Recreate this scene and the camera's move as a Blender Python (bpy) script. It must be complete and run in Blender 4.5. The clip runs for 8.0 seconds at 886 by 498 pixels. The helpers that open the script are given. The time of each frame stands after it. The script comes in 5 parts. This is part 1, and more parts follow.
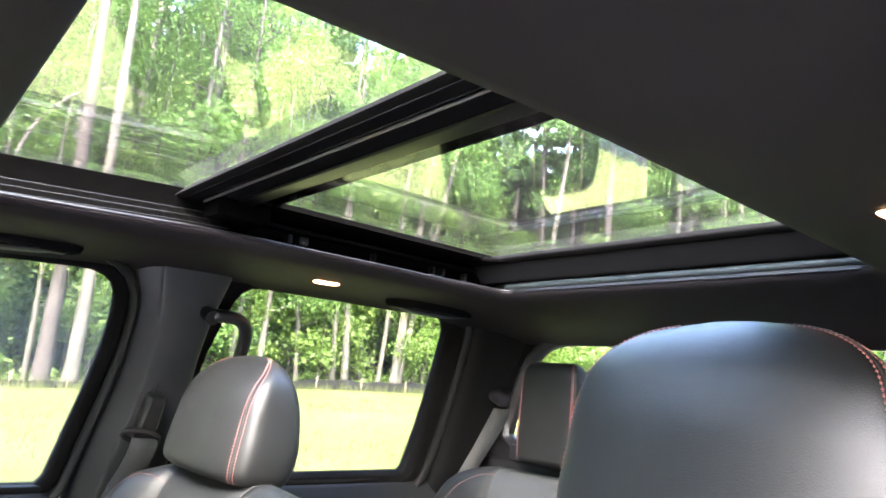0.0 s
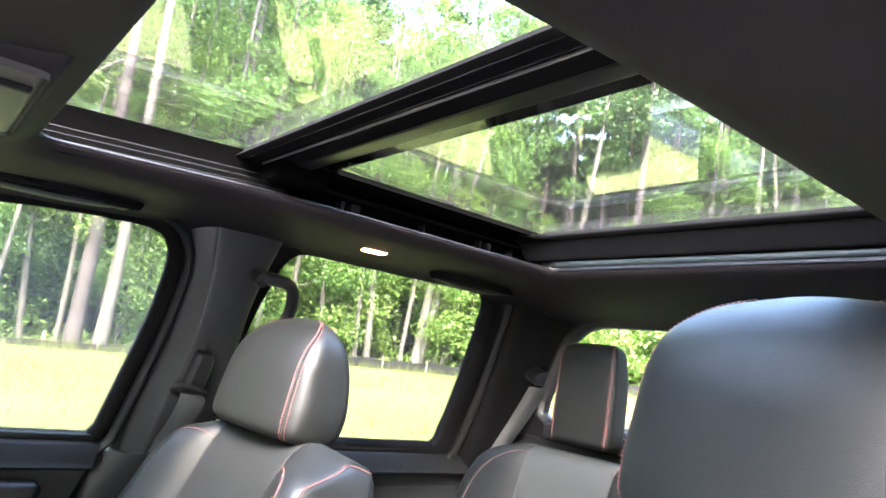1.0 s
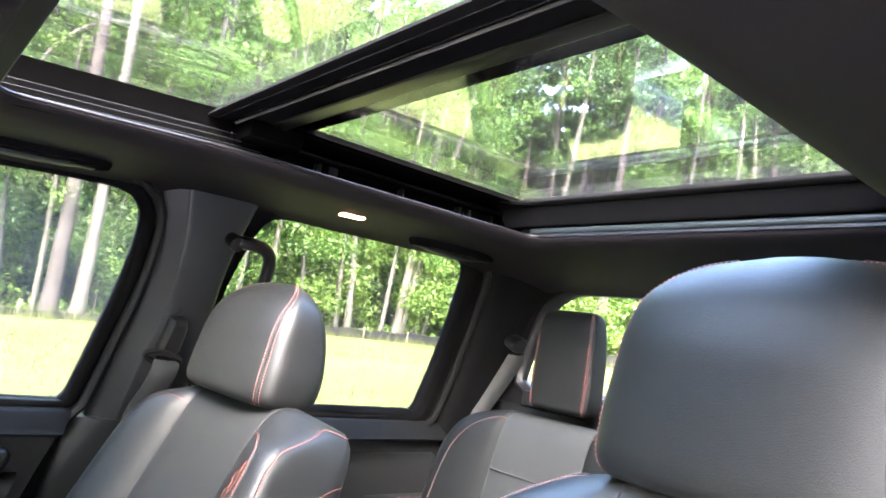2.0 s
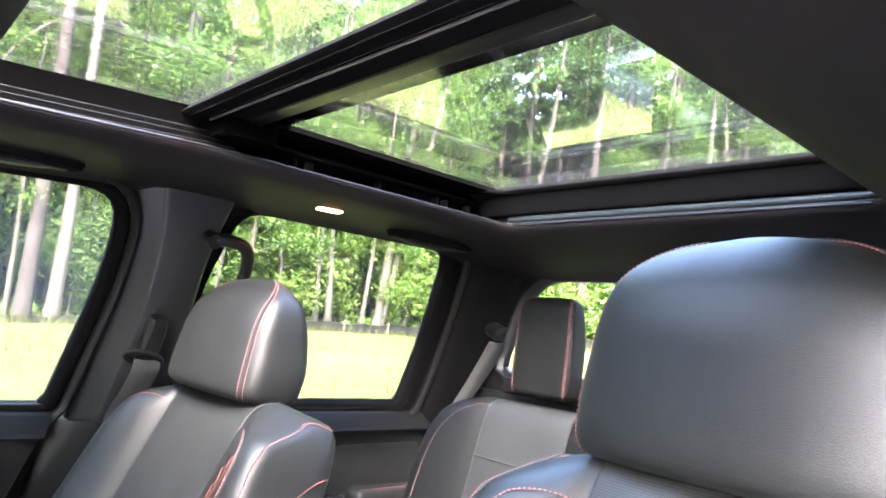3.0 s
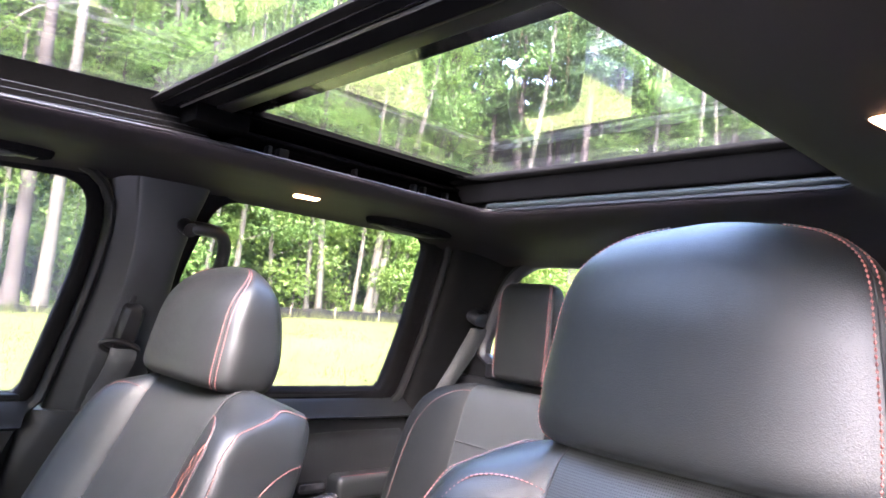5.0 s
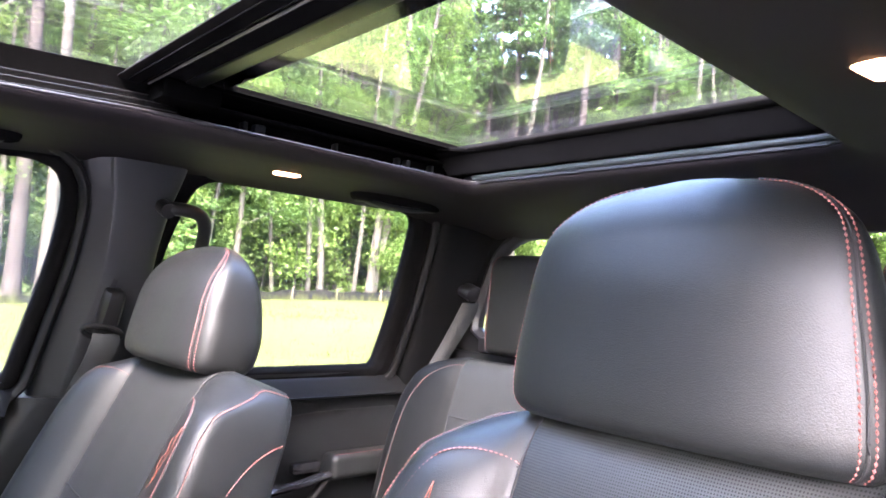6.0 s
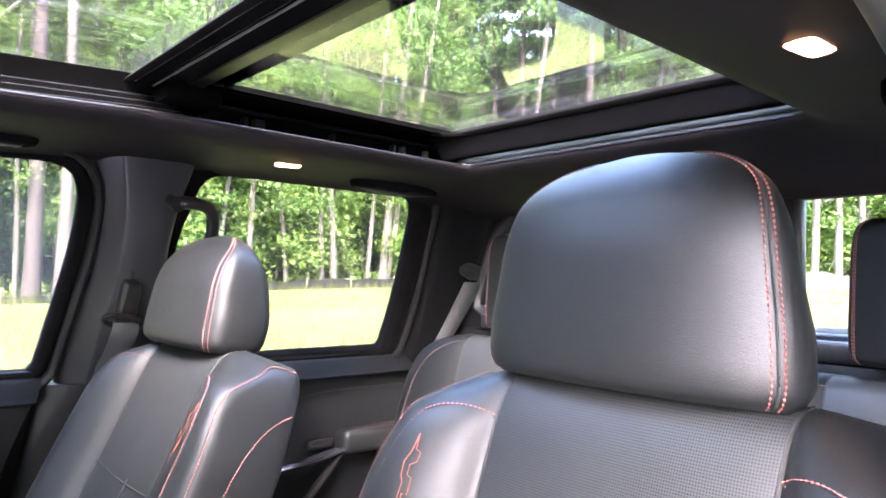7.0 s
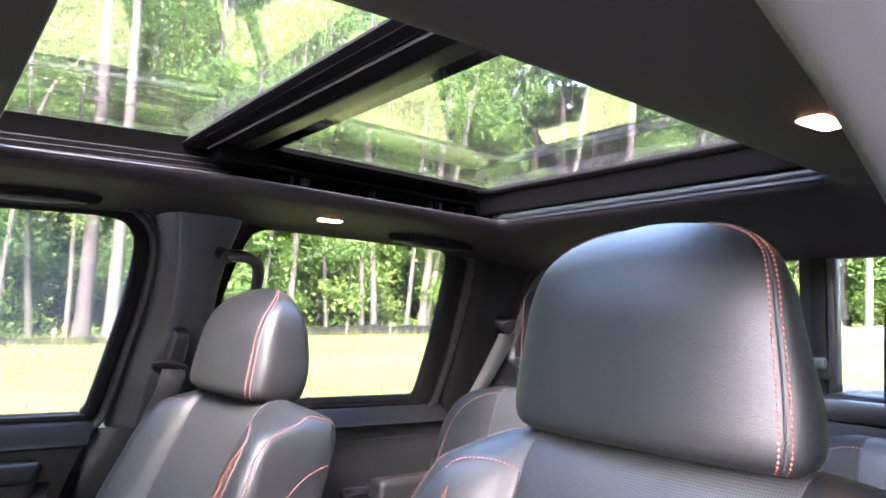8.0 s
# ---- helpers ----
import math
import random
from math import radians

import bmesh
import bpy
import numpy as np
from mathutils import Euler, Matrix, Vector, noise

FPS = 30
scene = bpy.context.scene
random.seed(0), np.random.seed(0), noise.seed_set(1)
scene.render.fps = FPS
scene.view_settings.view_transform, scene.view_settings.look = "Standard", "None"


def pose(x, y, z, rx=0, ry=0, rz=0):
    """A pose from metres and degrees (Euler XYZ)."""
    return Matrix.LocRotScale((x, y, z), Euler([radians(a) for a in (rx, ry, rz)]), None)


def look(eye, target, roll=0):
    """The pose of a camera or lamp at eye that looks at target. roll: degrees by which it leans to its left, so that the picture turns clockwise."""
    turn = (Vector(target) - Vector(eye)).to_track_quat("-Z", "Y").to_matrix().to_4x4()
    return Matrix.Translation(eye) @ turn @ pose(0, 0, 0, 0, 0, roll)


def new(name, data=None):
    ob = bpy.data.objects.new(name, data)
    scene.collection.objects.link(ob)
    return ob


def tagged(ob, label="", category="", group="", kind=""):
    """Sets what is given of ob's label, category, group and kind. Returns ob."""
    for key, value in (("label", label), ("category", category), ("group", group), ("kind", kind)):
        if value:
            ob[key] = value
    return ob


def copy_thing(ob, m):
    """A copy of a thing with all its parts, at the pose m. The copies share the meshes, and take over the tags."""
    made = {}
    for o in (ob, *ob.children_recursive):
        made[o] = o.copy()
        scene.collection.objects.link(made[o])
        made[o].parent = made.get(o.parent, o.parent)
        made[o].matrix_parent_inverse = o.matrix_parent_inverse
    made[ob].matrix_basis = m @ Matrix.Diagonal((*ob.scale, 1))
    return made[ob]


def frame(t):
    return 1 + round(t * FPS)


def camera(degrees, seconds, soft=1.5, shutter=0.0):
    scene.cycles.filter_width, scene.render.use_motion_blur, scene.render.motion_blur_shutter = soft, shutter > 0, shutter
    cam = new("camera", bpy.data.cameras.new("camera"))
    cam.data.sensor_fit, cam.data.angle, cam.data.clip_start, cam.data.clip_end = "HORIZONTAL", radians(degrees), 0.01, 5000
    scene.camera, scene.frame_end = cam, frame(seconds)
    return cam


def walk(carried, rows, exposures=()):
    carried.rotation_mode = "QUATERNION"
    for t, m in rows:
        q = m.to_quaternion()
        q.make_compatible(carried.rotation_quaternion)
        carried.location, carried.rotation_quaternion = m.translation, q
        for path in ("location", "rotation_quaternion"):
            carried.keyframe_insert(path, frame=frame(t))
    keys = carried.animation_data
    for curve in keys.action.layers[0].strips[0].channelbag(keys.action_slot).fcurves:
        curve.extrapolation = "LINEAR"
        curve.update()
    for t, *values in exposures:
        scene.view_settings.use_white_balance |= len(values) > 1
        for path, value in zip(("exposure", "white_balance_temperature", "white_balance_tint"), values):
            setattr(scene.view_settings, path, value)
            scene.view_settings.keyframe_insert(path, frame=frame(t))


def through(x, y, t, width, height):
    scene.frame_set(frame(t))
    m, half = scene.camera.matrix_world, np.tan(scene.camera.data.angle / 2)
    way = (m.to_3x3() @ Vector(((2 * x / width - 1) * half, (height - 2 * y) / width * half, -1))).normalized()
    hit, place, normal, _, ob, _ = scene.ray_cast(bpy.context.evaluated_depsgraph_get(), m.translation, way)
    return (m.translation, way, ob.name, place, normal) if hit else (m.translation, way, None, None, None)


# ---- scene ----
cam = camera(66.2, 8.0, soft=1.7)
PATH = [
    (0, (0.715, 0.481, 1.579), (-0.796, 1.732, 1.969), 4.8),
    (0.5, (0.709, 0.455, 1.574), (-0.832, 1.674, 1.948), 5.7),
    (1, (0.685, 0.446, 1.553), (-0.877, 1.65, 1.886), 7.8),
    (1.5, (0.666, 0.449, 1.54), (-0.908, 1.648, 1.829), 8.4),
    (2, (0.671, 0.465, 1.545), (-0.859, 1.727, 1.802), 7.9),
    (2.2, (0.672, 0.471, 1.541), (-0.832, 1.763, 1.803), 7.1),
    (3.3, (0.683, 0.455, 1.548), (-0.810, 1.766, 1.775), 5.6),
    (3.5, (0.685, 0.461, 1.552), (-0.814, 1.765, 1.775), 5.4),
    (4, (0.686, 0.466, 1.551), (-0.802, 1.78, 1.79), 5.5),
    (4.2, (0.701, 0.472, 1.557), (-0.777, 1.793, 1.819), 6.0),
    (5.3, (0.696, 0.482, 1.545), (-0.776, 1.825, 1.723), 5.2),
    (5.5, (0.702, 0.487, 1.548), (-0.772, 1.827, 1.72), 4.9),
    (6, (0.7, 0.522, 1.543), (-0.774, 1.867, 1.679), 3.7),
    (6.5, (0.755, 0.526, 1.544), (-0.72, 1.873, 1.645), 1.9),
    (7, (0.776, 0.5, 1.533), (-0.723, 1.821, 1.621), 1.4),
    (7.5, (0.794, 0.484, 1.545), (-0.753, 1.741, 1.704), 1.9),
    (8, (0.82, 0.478, 1.546), (-0.749, 1.698, 1.767), 2.3),
]
walk(cam, [(t, look(eye, target, roll)) for t, eye, target, roll in PATH], exposures=[(0.0, 6.32, 6560, 16), (2.2, 6.40, 6500, 18), (4.2, 6.40, 6400, 24), (5.3, 6.38, 6360, 27), (8.0, 6.38, 6360, 27)])

# ---- daylight ----
SUN_FROM = Vector((0.75, -0.60, 1.0)).normalized()
world = bpy.data.worlds.new("sky")
world.use_nodes = True
wn = world.node_tree
wn.nodes.clear()
sky = wn.nodes.new("ShaderNodeTexSky")
sky.sky_type = "NISHITA"
sky.sun_disc = False
sky.sun_elevation = math.asin(SUN_FROM.z)
sky.sun_rotation = math.atan2(SUN_FROM.x, SUN_FROM.y)
sky.air_density, sky.dust_density = 1.0, 3.0
bg = wn.nodes.new("ShaderNodeBackground")
bg.inputs["Strength"].default_value = 0.15
wout = wn.nodes.new("ShaderNodeOutputWorld")
wn.links.new(sky.outputs[0], bg.inputs["Color"])
wn.links.new(bg.outputs[0], wout.inputs["Surface"])
scene.world = world

sun_data = bpy.data.lights.new("sun", "SUN")
sun_data.energy, sun_data.angle, sun_data.color = 0.6, radians(30), (1.0, 0.98, 0.95)
sun = new("sun", sun_data)
sun.matrix_world = look(SUN_FROM * 40, (0, 0, 0))


# ---- materials ----
def mat_new(name):
    m = bpy.data.materials.new(name)
    m.use_nodes = True
    nt = m.node_tree
    return m, nt, nt.nodes["Principled BSDF"]


def node(nt, kind, **values):
    n = nt.nodes.new(kind)
    for key, value in values.items():
        n.inputs[key.replace("_", " ")].default_value = value
    return n


def ramp(nt, fac, stops):
    r = nt.nodes.new("ShaderNodeValToRGB")
    while len(r.color_ramp.elements) < len(stops):
        r.color_ramp.elements.new(0.5)
    for e, (pos, col) in zip(r.color_ramp.elements, stops):
        e.position, e.color = pos, (*col, 1.0)
    nt.links.new(fac, r.inputs["Fac"])
    return r.outputs["Color"]


def surface(name, dark, light, rough=0.5, grain=300.0, patch=6.0, bump=0.15, depth=0.001, metal=0.0, cells=0.0, spec=0.5):
    """Two scales of colour variation, uneven gloss and a fine relief."""
    m, nt, b = mat_new(name)
    tc = nt.nodes.new("ShaderNodeTexCoord")
    big = node(nt, "ShaderNodeTexNoise", Scale=patch, Detail=5.0, Roughness=0.6)
    fine = node(nt, "ShaderNodeTexNoise", Scale=grain, Detail=3.0)
    nt.links.new(tc.outputs["Object"], big.inputs["Vector"])
    nt.links.new(tc.outputs["Object"], fine.inputs["Vector"])
    mixv = nt.nodes.new("ShaderNodeMath")
    mixv.operation = "MULTIPLY_ADD"
    mixv.inputs[1].default_value = 0.35
    nt.links.new(fine.outputs["Fac"], mixv.inputs[0])
    half = nt.nodes.new("ShaderNodeMath")
    half.operation = "MULTIPLY"
    half.inputs[1].default_value = 0.65
    nt.links.new(big.outputs["Fac"], half.inputs[0])
    nt.links.new(half.outputs[0], mixv.inputs[2])
    nt.links.new(ramp(nt, mixv.outputs[0], [(0.3, dark), (0.7, light)]), b.inputs["Base Color"])
    rr = nt.nodes.new("ShaderNodeMapRange")
    rr.inputs["To Min"].default_value, rr.inputs["To Max"].default_value = rough - 0.06, rough + 0.06
    nt.links.new(big.outputs["Fac"], rr.inputs["Value"])
    nt.links.new(rr.outputs[0], b.inputs["Roughness"])
    b.inputs["Metallic"].default_value = metal
    b.inputs["Specular IOR Level"].default_value = spec
    bp = node(nt, "ShaderNodeBump", Strength=bump, Distance=depth)
    if cells:
        v = node(nt, "ShaderNodeTexVoronoi", Scale=cells)
        warp = node(nt, "ShaderNodeTexNoise", Scale=cells * 0.4, Detail=2.0)
        nt.links.new(tc.outputs["Object"], warp.inputs["Vector"])
        add = nt.nodes.new("ShaderNodeVectorMath")
        add.operation = "MULTIPLY_ADD"
        add.inputs[1].default_value = (0.0012, 0.0012, 0.0012)
        nt.links.new(warp.outputs["Color"], add.inputs[0])
        nt.links.new(tc.outputs["Object"], add.inputs[2])
        nt.links.new(add.outputs[0], v.inputs["Vector"])
        nt.links.new(v.outputs["Distance"], bp.inputs["Height"])
    else:
        nt.links.new(fine.outputs["Fac"], bp.inputs["Height"])
    nt.links.new(bp.outputs[0], b.inputs["Normal"])
    return m


def perforated(name, dark, light):
    """Leather with a fine diagonal pattern of holes."""
    m = surface(name, dark, light, rough=0.5, grain=500, bump=0.1, cells=420)
    nt = m.node_tree
    b = nt.nodes["Principled BSDF"]
    tc = nt.nodes.new("ShaderNodeTexCoord")
    sep = nt.nodes.new("ShaderNodeSeparateXYZ")
    nt.links.new(tc.outputs["Object"], sep.inputs[0])
    waves = []
    for sign in (1.0, -1.0):
        a = nt.nodes.new("ShaderNodeMath")
        a.operation = "MULTIPLY_ADD"
        a.inputs[1].default_value = sign
        nt.links.new(sep.outputs["Z"], a.inputs[0])
        nt.links.new(sep.outputs["X"], a.inputs[2])
        k = nt.nodes.new("ShaderNodeMath")
        k.operation = "MULTIPLY"
        k.inputs[1].default_value = 1350.0
        nt.links.new(a.outputs[0], k.inputs[0])
        s = nt.nodes.new("ShaderNodeMath")
        s.operation = "SINE"
        nt.links.new(k.outputs[0], s.inputs[0])
        waves.append(s.outputs[0])
    prod = nt.nodes.new("ShaderNodeMath")
    prod.operation = "MULTIPLY"
    nt.links.new(waves[0], prod.inputs[0])
    nt.links.new(waves[1], prod.inputs[1])
    hole = nt.nodes.new("ShaderNodeMapRange")
    hole.inputs["From Min"].default_value, hole.inputs["From Max"].default_value = 0.20, 0.60
    nt.links.new(prod.outputs[0], hole.inputs["Value"])
    mx = nt.nodes.new("ShaderNodeMix")
    mx.data_type = "RGBA"
    was = b.inputs["Base Color"].links[0].from_socket
    nt.links.new(hole.outputs[0], mx.inputs[0])
    nt.links.new(was, mx.inputs[6])
    mx.inputs[7].default_value = (0.0015, 0.0015, 0.0015, 1)
    nt.links.new(mx.outputs[2], b.inputs["Base Color"])
    dull = nt.nodes.new("ShaderNodeMapRange")
    dull.inputs["To Min"].default_value, dull.inputs["To Max"].default_value = 0.36, 0.18
    nt.links.new(hole.outputs[0], dull.inputs["Value"])
    nt.links.new(dull.outputs[0], b.inputs["Specular IOR Level"])
    pit = node(nt, "ShaderNodeBump", Strength=0.2, Distance=0.0008)
    pit.invert = True
    nt.links.new(hole.outputs[0], pit.inputs["Height"])
    nt.links.new(b.inputs["Normal"].links[0].from_socket, pit.inputs["Normal"])
    nt.links.new(pit.outputs[0], b.inputs["Normal"])
    return m


def glass(name, tint, gain=1.0, coat=(1, 1, 1), steep=5.0, haze=0.0):
    m, nt, b = mat_new(name)
    nt.nodes.remove(b)
    clear = node(nt, "ShaderNodeBsdfTransparent", Color=(*tint, 1))
    shine = node(nt, "ShaderNodeBsdfGlossy", Color=(*coat, 1), Roughness=0.0)
    # Schlick's law from the facing angle
    facing = nt.nodes.new("ShaderNodeLayerWeight")
    facing.inputs["Blend"].default_value = 0.5
    power = nt.nodes.new("ShaderNodeMath")
    power.operation = "POWER"
    power.inputs[1].default_value = steep
    nt.links.new(facing.outputs["Facing"], power.inputs[0])
    fres = nt.nodes.new("ShaderNodeMath")
    fres.operation = "MULTIPLY_ADD"
    fres.inputs[1].default_value, fres.inputs[2].default_value = 0.96, 0.04
    nt.links.new(power.outputs[0], fres.inputs[0])
    mix = nt.nodes.new("ShaderNodeMixShader")
    g = nt.nodes.new("ShaderNodeMath")
    g.operation = "MULTIPLY"
    g.use_clamp = True
    g.inputs[1].default_value = gain
    nt.links.new(fres.outputs[0], g.inputs[0])
    nt.links.new(g.outputs[0], mix.inputs[0])
    nt.links.new(clear.outputs[0], mix.inputs[1])
    nt.links.new(shine.outputs[0], mix.inputs[2])
    # thin translucent share that paints a haze of glare over the pane
    film = node(nt, "ShaderNodeBsdfTranslucent", Color=(0.9, 0.88, 0.82, 1))
    hazed = nt.nodes.new("ShaderNodeMixShader")
    hazed.inputs[0].default_value = haze
    nt.links.new(mix.outputs[0], hazed.inputs[1])
    nt.links.new(film.outputs[0], hazed.inputs[2])
    nt.links.new(hazed.outputs[0], nt.nodes["Material Output"].inputs["Surface"])
    return m


def leafy(name, tones, through=0.45):
    m, nt, b = mat_new(name)
    nt.nodes.remove(b)
    geo = nt.nodes.new("ShaderNodeNewGeometry")
    info = nt.nodes.new("ShaderNodeObjectInfo")
    mixr = nt.nodes.new("ShaderNodeMath")
    mixr.operation = "MULTIPLY_ADD"
    mixr.inputs[1].default_value = 0.35
    nt.links.new(info.outputs["Random"], mixr.inputs[0])
    sc = nt.nodes.new("ShaderNodeMath")
    sc.operation = "MULTIPLY"
    sc.inputs[1].default_value = 0.65
    nt.links.new(geo.outputs["Random Per Island"], sc.inputs[0])
    nt.links.new(sc.outputs[0], mixr.inputs[2])
    col = ramp(nt, mixr.outputs[0], [(i / (len(tones) - 1), c) for i, c in enumerate(tones)])
    d = node(nt, "ShaderNodeBsdfDiffuse")
    t = node(nt, "ShaderNodeBsdfTranslucent")
    g = node(nt, "ShaderNodeBsdfGlossy", Roughness=0.45)
    mx, mg = nt.nodes.new("ShaderNodeMixShader"), nt.nodes.new("ShaderNodeMixShader")
    mx.inputs[0].default_value, mg.inputs[0].default_value = through, 0.02
    nt.links.new(col, d.inputs["Color"])
    nt.links.new(col, t.inputs["Color"])
    nt.links.new(d.outputs[0], mx.inputs[1])
    nt.links.new(t.outputs[0], mx.inputs[2])
    nt.links.new(mx.outputs[0], mg.inputs[1])
    nt.links.new(g.outputs[0], mg.inputs[2])
    nt.links.new(mg.outputs[0], nt.nodes["Material Output"].inputs["Surface"])
    return m


def glow(name, color, strength):
    m, _, b = mat_new(name)
    b.inputs["Base Color"].default_value = (0.8, 0.78, 0.72, 1)
    b.inputs["Emission Color"].default_value = (*color, 1)
    b.inputs["Emission Strength"].default_value = strength
    return m


LEATHER = surface("leather", (0.0042, 0.0049, 0.0050), (0.0066, 0.0076, 0.0076), rough=0.45, grain=700, patch=9, bump=0.22, depth=0.0008, cells=900, spec=0.34)
# darker, duller leather copy; shade on the rear seats is put into it
LEATHER_DIM = surface("dimmed_rear_leather", (0.0024, 0.0028, 0.0028), (0.0042, 0.0048, 0.0047), rough=0.52, grain=700, patch=9, bump=0.26, depth=0.0008, cells=430, spec=0.14)
# lighter trim for the driver's pillar; door light is put into the colour
LIT_PILLAR = surface("lit_grey_plastic", (0.042, 0.041, 0.045), (0.056, 0.055, 0.060), rough=0.42, grain=900, patch=7, bump=0.2, depth=0.0006)
INSERT = perforated("perforated_leather", (0.0110, 0.0122, 0.0120), (0.0160, 0.0176, 0.0173))
LINER = surface("headliner_cloth", (0.0138, 0.0114, 0.0124), (0.0194, 0.0161, 0.0176), rough=0.68, grain=1400, patch=5, bump=0.2, depth=0.0006, spec=0.12)
TRIM = surface("grained_trim", (0.0046, 0.0047, 0.0049), (0.0076, 0.0077, 0.0080), rough=0.52, grain=900, patch=7, bump=0.2, depth=0.0006, spec=0.15)
# darker copy of grained_trim; the rear corner's shade is in the colour
SHADED_TRIM = surface("corner_trim", (0.0028, 0.0029, 0.0030), (0.0046, 0.0047, 0.0049), rough=0.55, grain=900, patch=7, bump=0.2, depth=0.0006, spec=0.10)
DOOR = surface("door_trim", (0.0048, 0.0053, 0.0057), (0.0075, 0.0082, 0.0086), rough=0.48, grain=800, patch=6, bump=0.18, depth=0.0006, spec=0.32)
PAVE = surface("pale_gravel", (0.15, 0.15, 0.15), (0.23, 0.23, 0.227), rough=0.95, grain=28, patch=0.8, bump=0.6, depth=0.02, spec=0.2)
DARK = surface("black_plastic", (0.00385, 0.00385, 0.0044), (0.00715, 0.00715, 0.0077), rough=0.4, grain=600, patch=12, bump=0.06)
# lighter trim: light on pillar, clips and grips is painted into its colour
LIT_TRIM = surface("lit_trim_plastic", (0.0126, 0.0138, 0.0147), (0.0185, 0.0202, 0.0213), rough=0.46, grain=900, patch=7, bump=0.2, depth=0.0006)
RUBBER = surface("rubber_seal", (0.0042, 0.0042, 0.0043), (0.0076, 0.0076, 0.0079), rough=0.5, grain=500, patch=20, bump=0.1, spec=0.3)
BEAM = surface("satin_beam", (0.004639, 0.004455, 0.00427), (0.006682, 0.006498, 0.006124), rough=0.30, grain=300, patch=5, bump=0.02, spec=0.5)
FRIT = surface("printed_glass_border", (0.004, 0.004, 0.0042), (0.006, 0.006, 0.0062), rough=0.10, grain=200, patch=9, bump=0.0, spec=0.9)
GLOSS = surface("gloss_black", (0.008, 0.008, 0.009), (0.014, 0.014, 0.015), rough=0.14, grain=200, patch=9, bump=0.02)
ROLLER = surface("grey_roller", (0.012, 0.016, 0.0165), (0.019, 0.0235, 0.024), rough=0.45, grain=300, patch=9, bump=0.05)
# pale tone paints the bright line of light along the rubber lip
SEAL_GLINT = surface("seal_glint", (0.12, 0.11, 0.10), (0.17, 0.155, 0.14), rough=0.22, grain=300, patch=9, bump=0.05)
TYRE = surface("tyre_rubber", (0.012, 0.012, 0.012), (0.025, 0.025, 0.024), rough=0.8, grain=90, patch=8, bump=0.3, depth=0.003)
STEEL = surface("bright_metal", (0.5, 0.5, 0.5), (0.7, 0.7, 0.7), rough=0.25, grain=200, patch=30, bump=0.03, metal=1.0)
WEB = surface("belt_webbing", (0.013, 0.0150, 0.0158), (0.021, 0.0235, 0.0245), rough=0.48, grain=1300, patch=30, bump=0.4, depth=0.0006)
# webbing copy darkened to offset the strong light on the rear belts
WEB_DIMMED = surface("dimmed_belt_webbing", (0.0050, 0.0060, 0.0062), (0.0085, 0.0098, 0.0100), rough=0.5, grain=1300, patch=30, bump=0.4, depth=0.0006)
THREAD = surface("red_thread", (0.17, 0.048, 0.040), (0.27, 0.100, 0.085), rough=0.6, grain=900, patch=60, bump=0.1)
ORANGE = surface("orange_thread", (0.17, 0.040, 0.020), (0.25, 0.066, 0.034), rough=0.6, grain=900, patch=60, bump=0.1)
GROOVE = surface("seam_groove", (0.005, 0.005, 0.005), (0.008, 0.008, 0.008), rough=0.7, grain=500, patch=30)
PALE = surface("pale_console", (0.045, 0.041, 0.038), (0.062, 0.056, 0.052), rough=0.5, grain=400, patch=8, bump=0.1)
CARPET = surface("carpet", (0.025, 0.025, 0.026), (0.04, 0.04, 0.04), rough=0.95, grain=800, patch=10, bump=0.5, depth=0.002)
PAINT = surface("body_paint", (0.5704, 0.5704, 0.5704), (0.6256, 0.6256, 0.6256), rough=0.25, grain=200, patch=3, bump=0.01)
ROOFGLASS = glass("roof_glass", (0.88, 0.915, 0.895), 1.18, (1.0, 0.94, 1.0), 3.0, 0.0010)
SIDEGLASS = glass("side_glass", (0.62, 0.64, 0.63), 0.8, haze=0.002)
HAZEGLASS = glass("hazed_side_glass", (0.58, 0.60, 0.59), 0.8, haze=0.012)
BACKGLASS = glass("back_glass", (0.82, 0.845, 0.83), 1.0)
SCREENGLASS = glass("screen_glass", (0.36, 0.38, 0.375), 1.0)
LAMP = glow("lamp_lens", (1.0, 0.50, 0.22), 0.45)
# darker matte black: sky light on the rails is taken out by colour
MATTE_DIM = surface("rail_black", (0.0018, 0.0018, 0.0018), (0.0030, 0.0029, 0.0029), rough=0.75, grain=400, patch=12, bump=0.08, spec=0.0)
MATTE = surface("matte_black", (0.0058, 0.0056, 0.0057), (0.0088, 0.0085, 0.0086), rough=0.75, grain=400, patch=12, bump=0.08, spec=0.0)
BARK_PALE = surface("pale_bark", (0.042, 0.039, 0.032), (0.098, 0.091, 0.076), rough=0.9, grain=26, patch=2.4, bump=0.7, depth=0.02, spec=0.15)
BARK_GREY = surface("grey_bark", (0.045, 0.040, 0.036), (0.105, 0.096, 0.086), rough=0.95, grain=24, patch=1.2, bump=0.8, depth=0.03, spec=0.2)
BARK_PINE = surface("pine_bark", (0.028, 0.023, 0.021), (0.066, 0.056, 0.051), rough=0.95, grain=18, patch=1.5, bump=0.9, depth=0.03, spec=0.2)
LEAF = leafy("leaves", [(0.034, 0.076, 0.018), (0.074, 0.148, 0.035), (0.130, 0.228, 0.056), (0.210, 0.325, 0.089)], 0.5)
LEAF_YOUNG = leafy("young_leaves", [(0.066, 0.125, 0.026), (0.112, 0.185, 0.038), (0.168, 0.250, 0.054)], 0.5)
NEEDLE = leafy("needles", [(0.020, 0.048, 0.015), (0.036, 0.075, 0.022), (0.060, 0.110, 0.030)], 0.25)
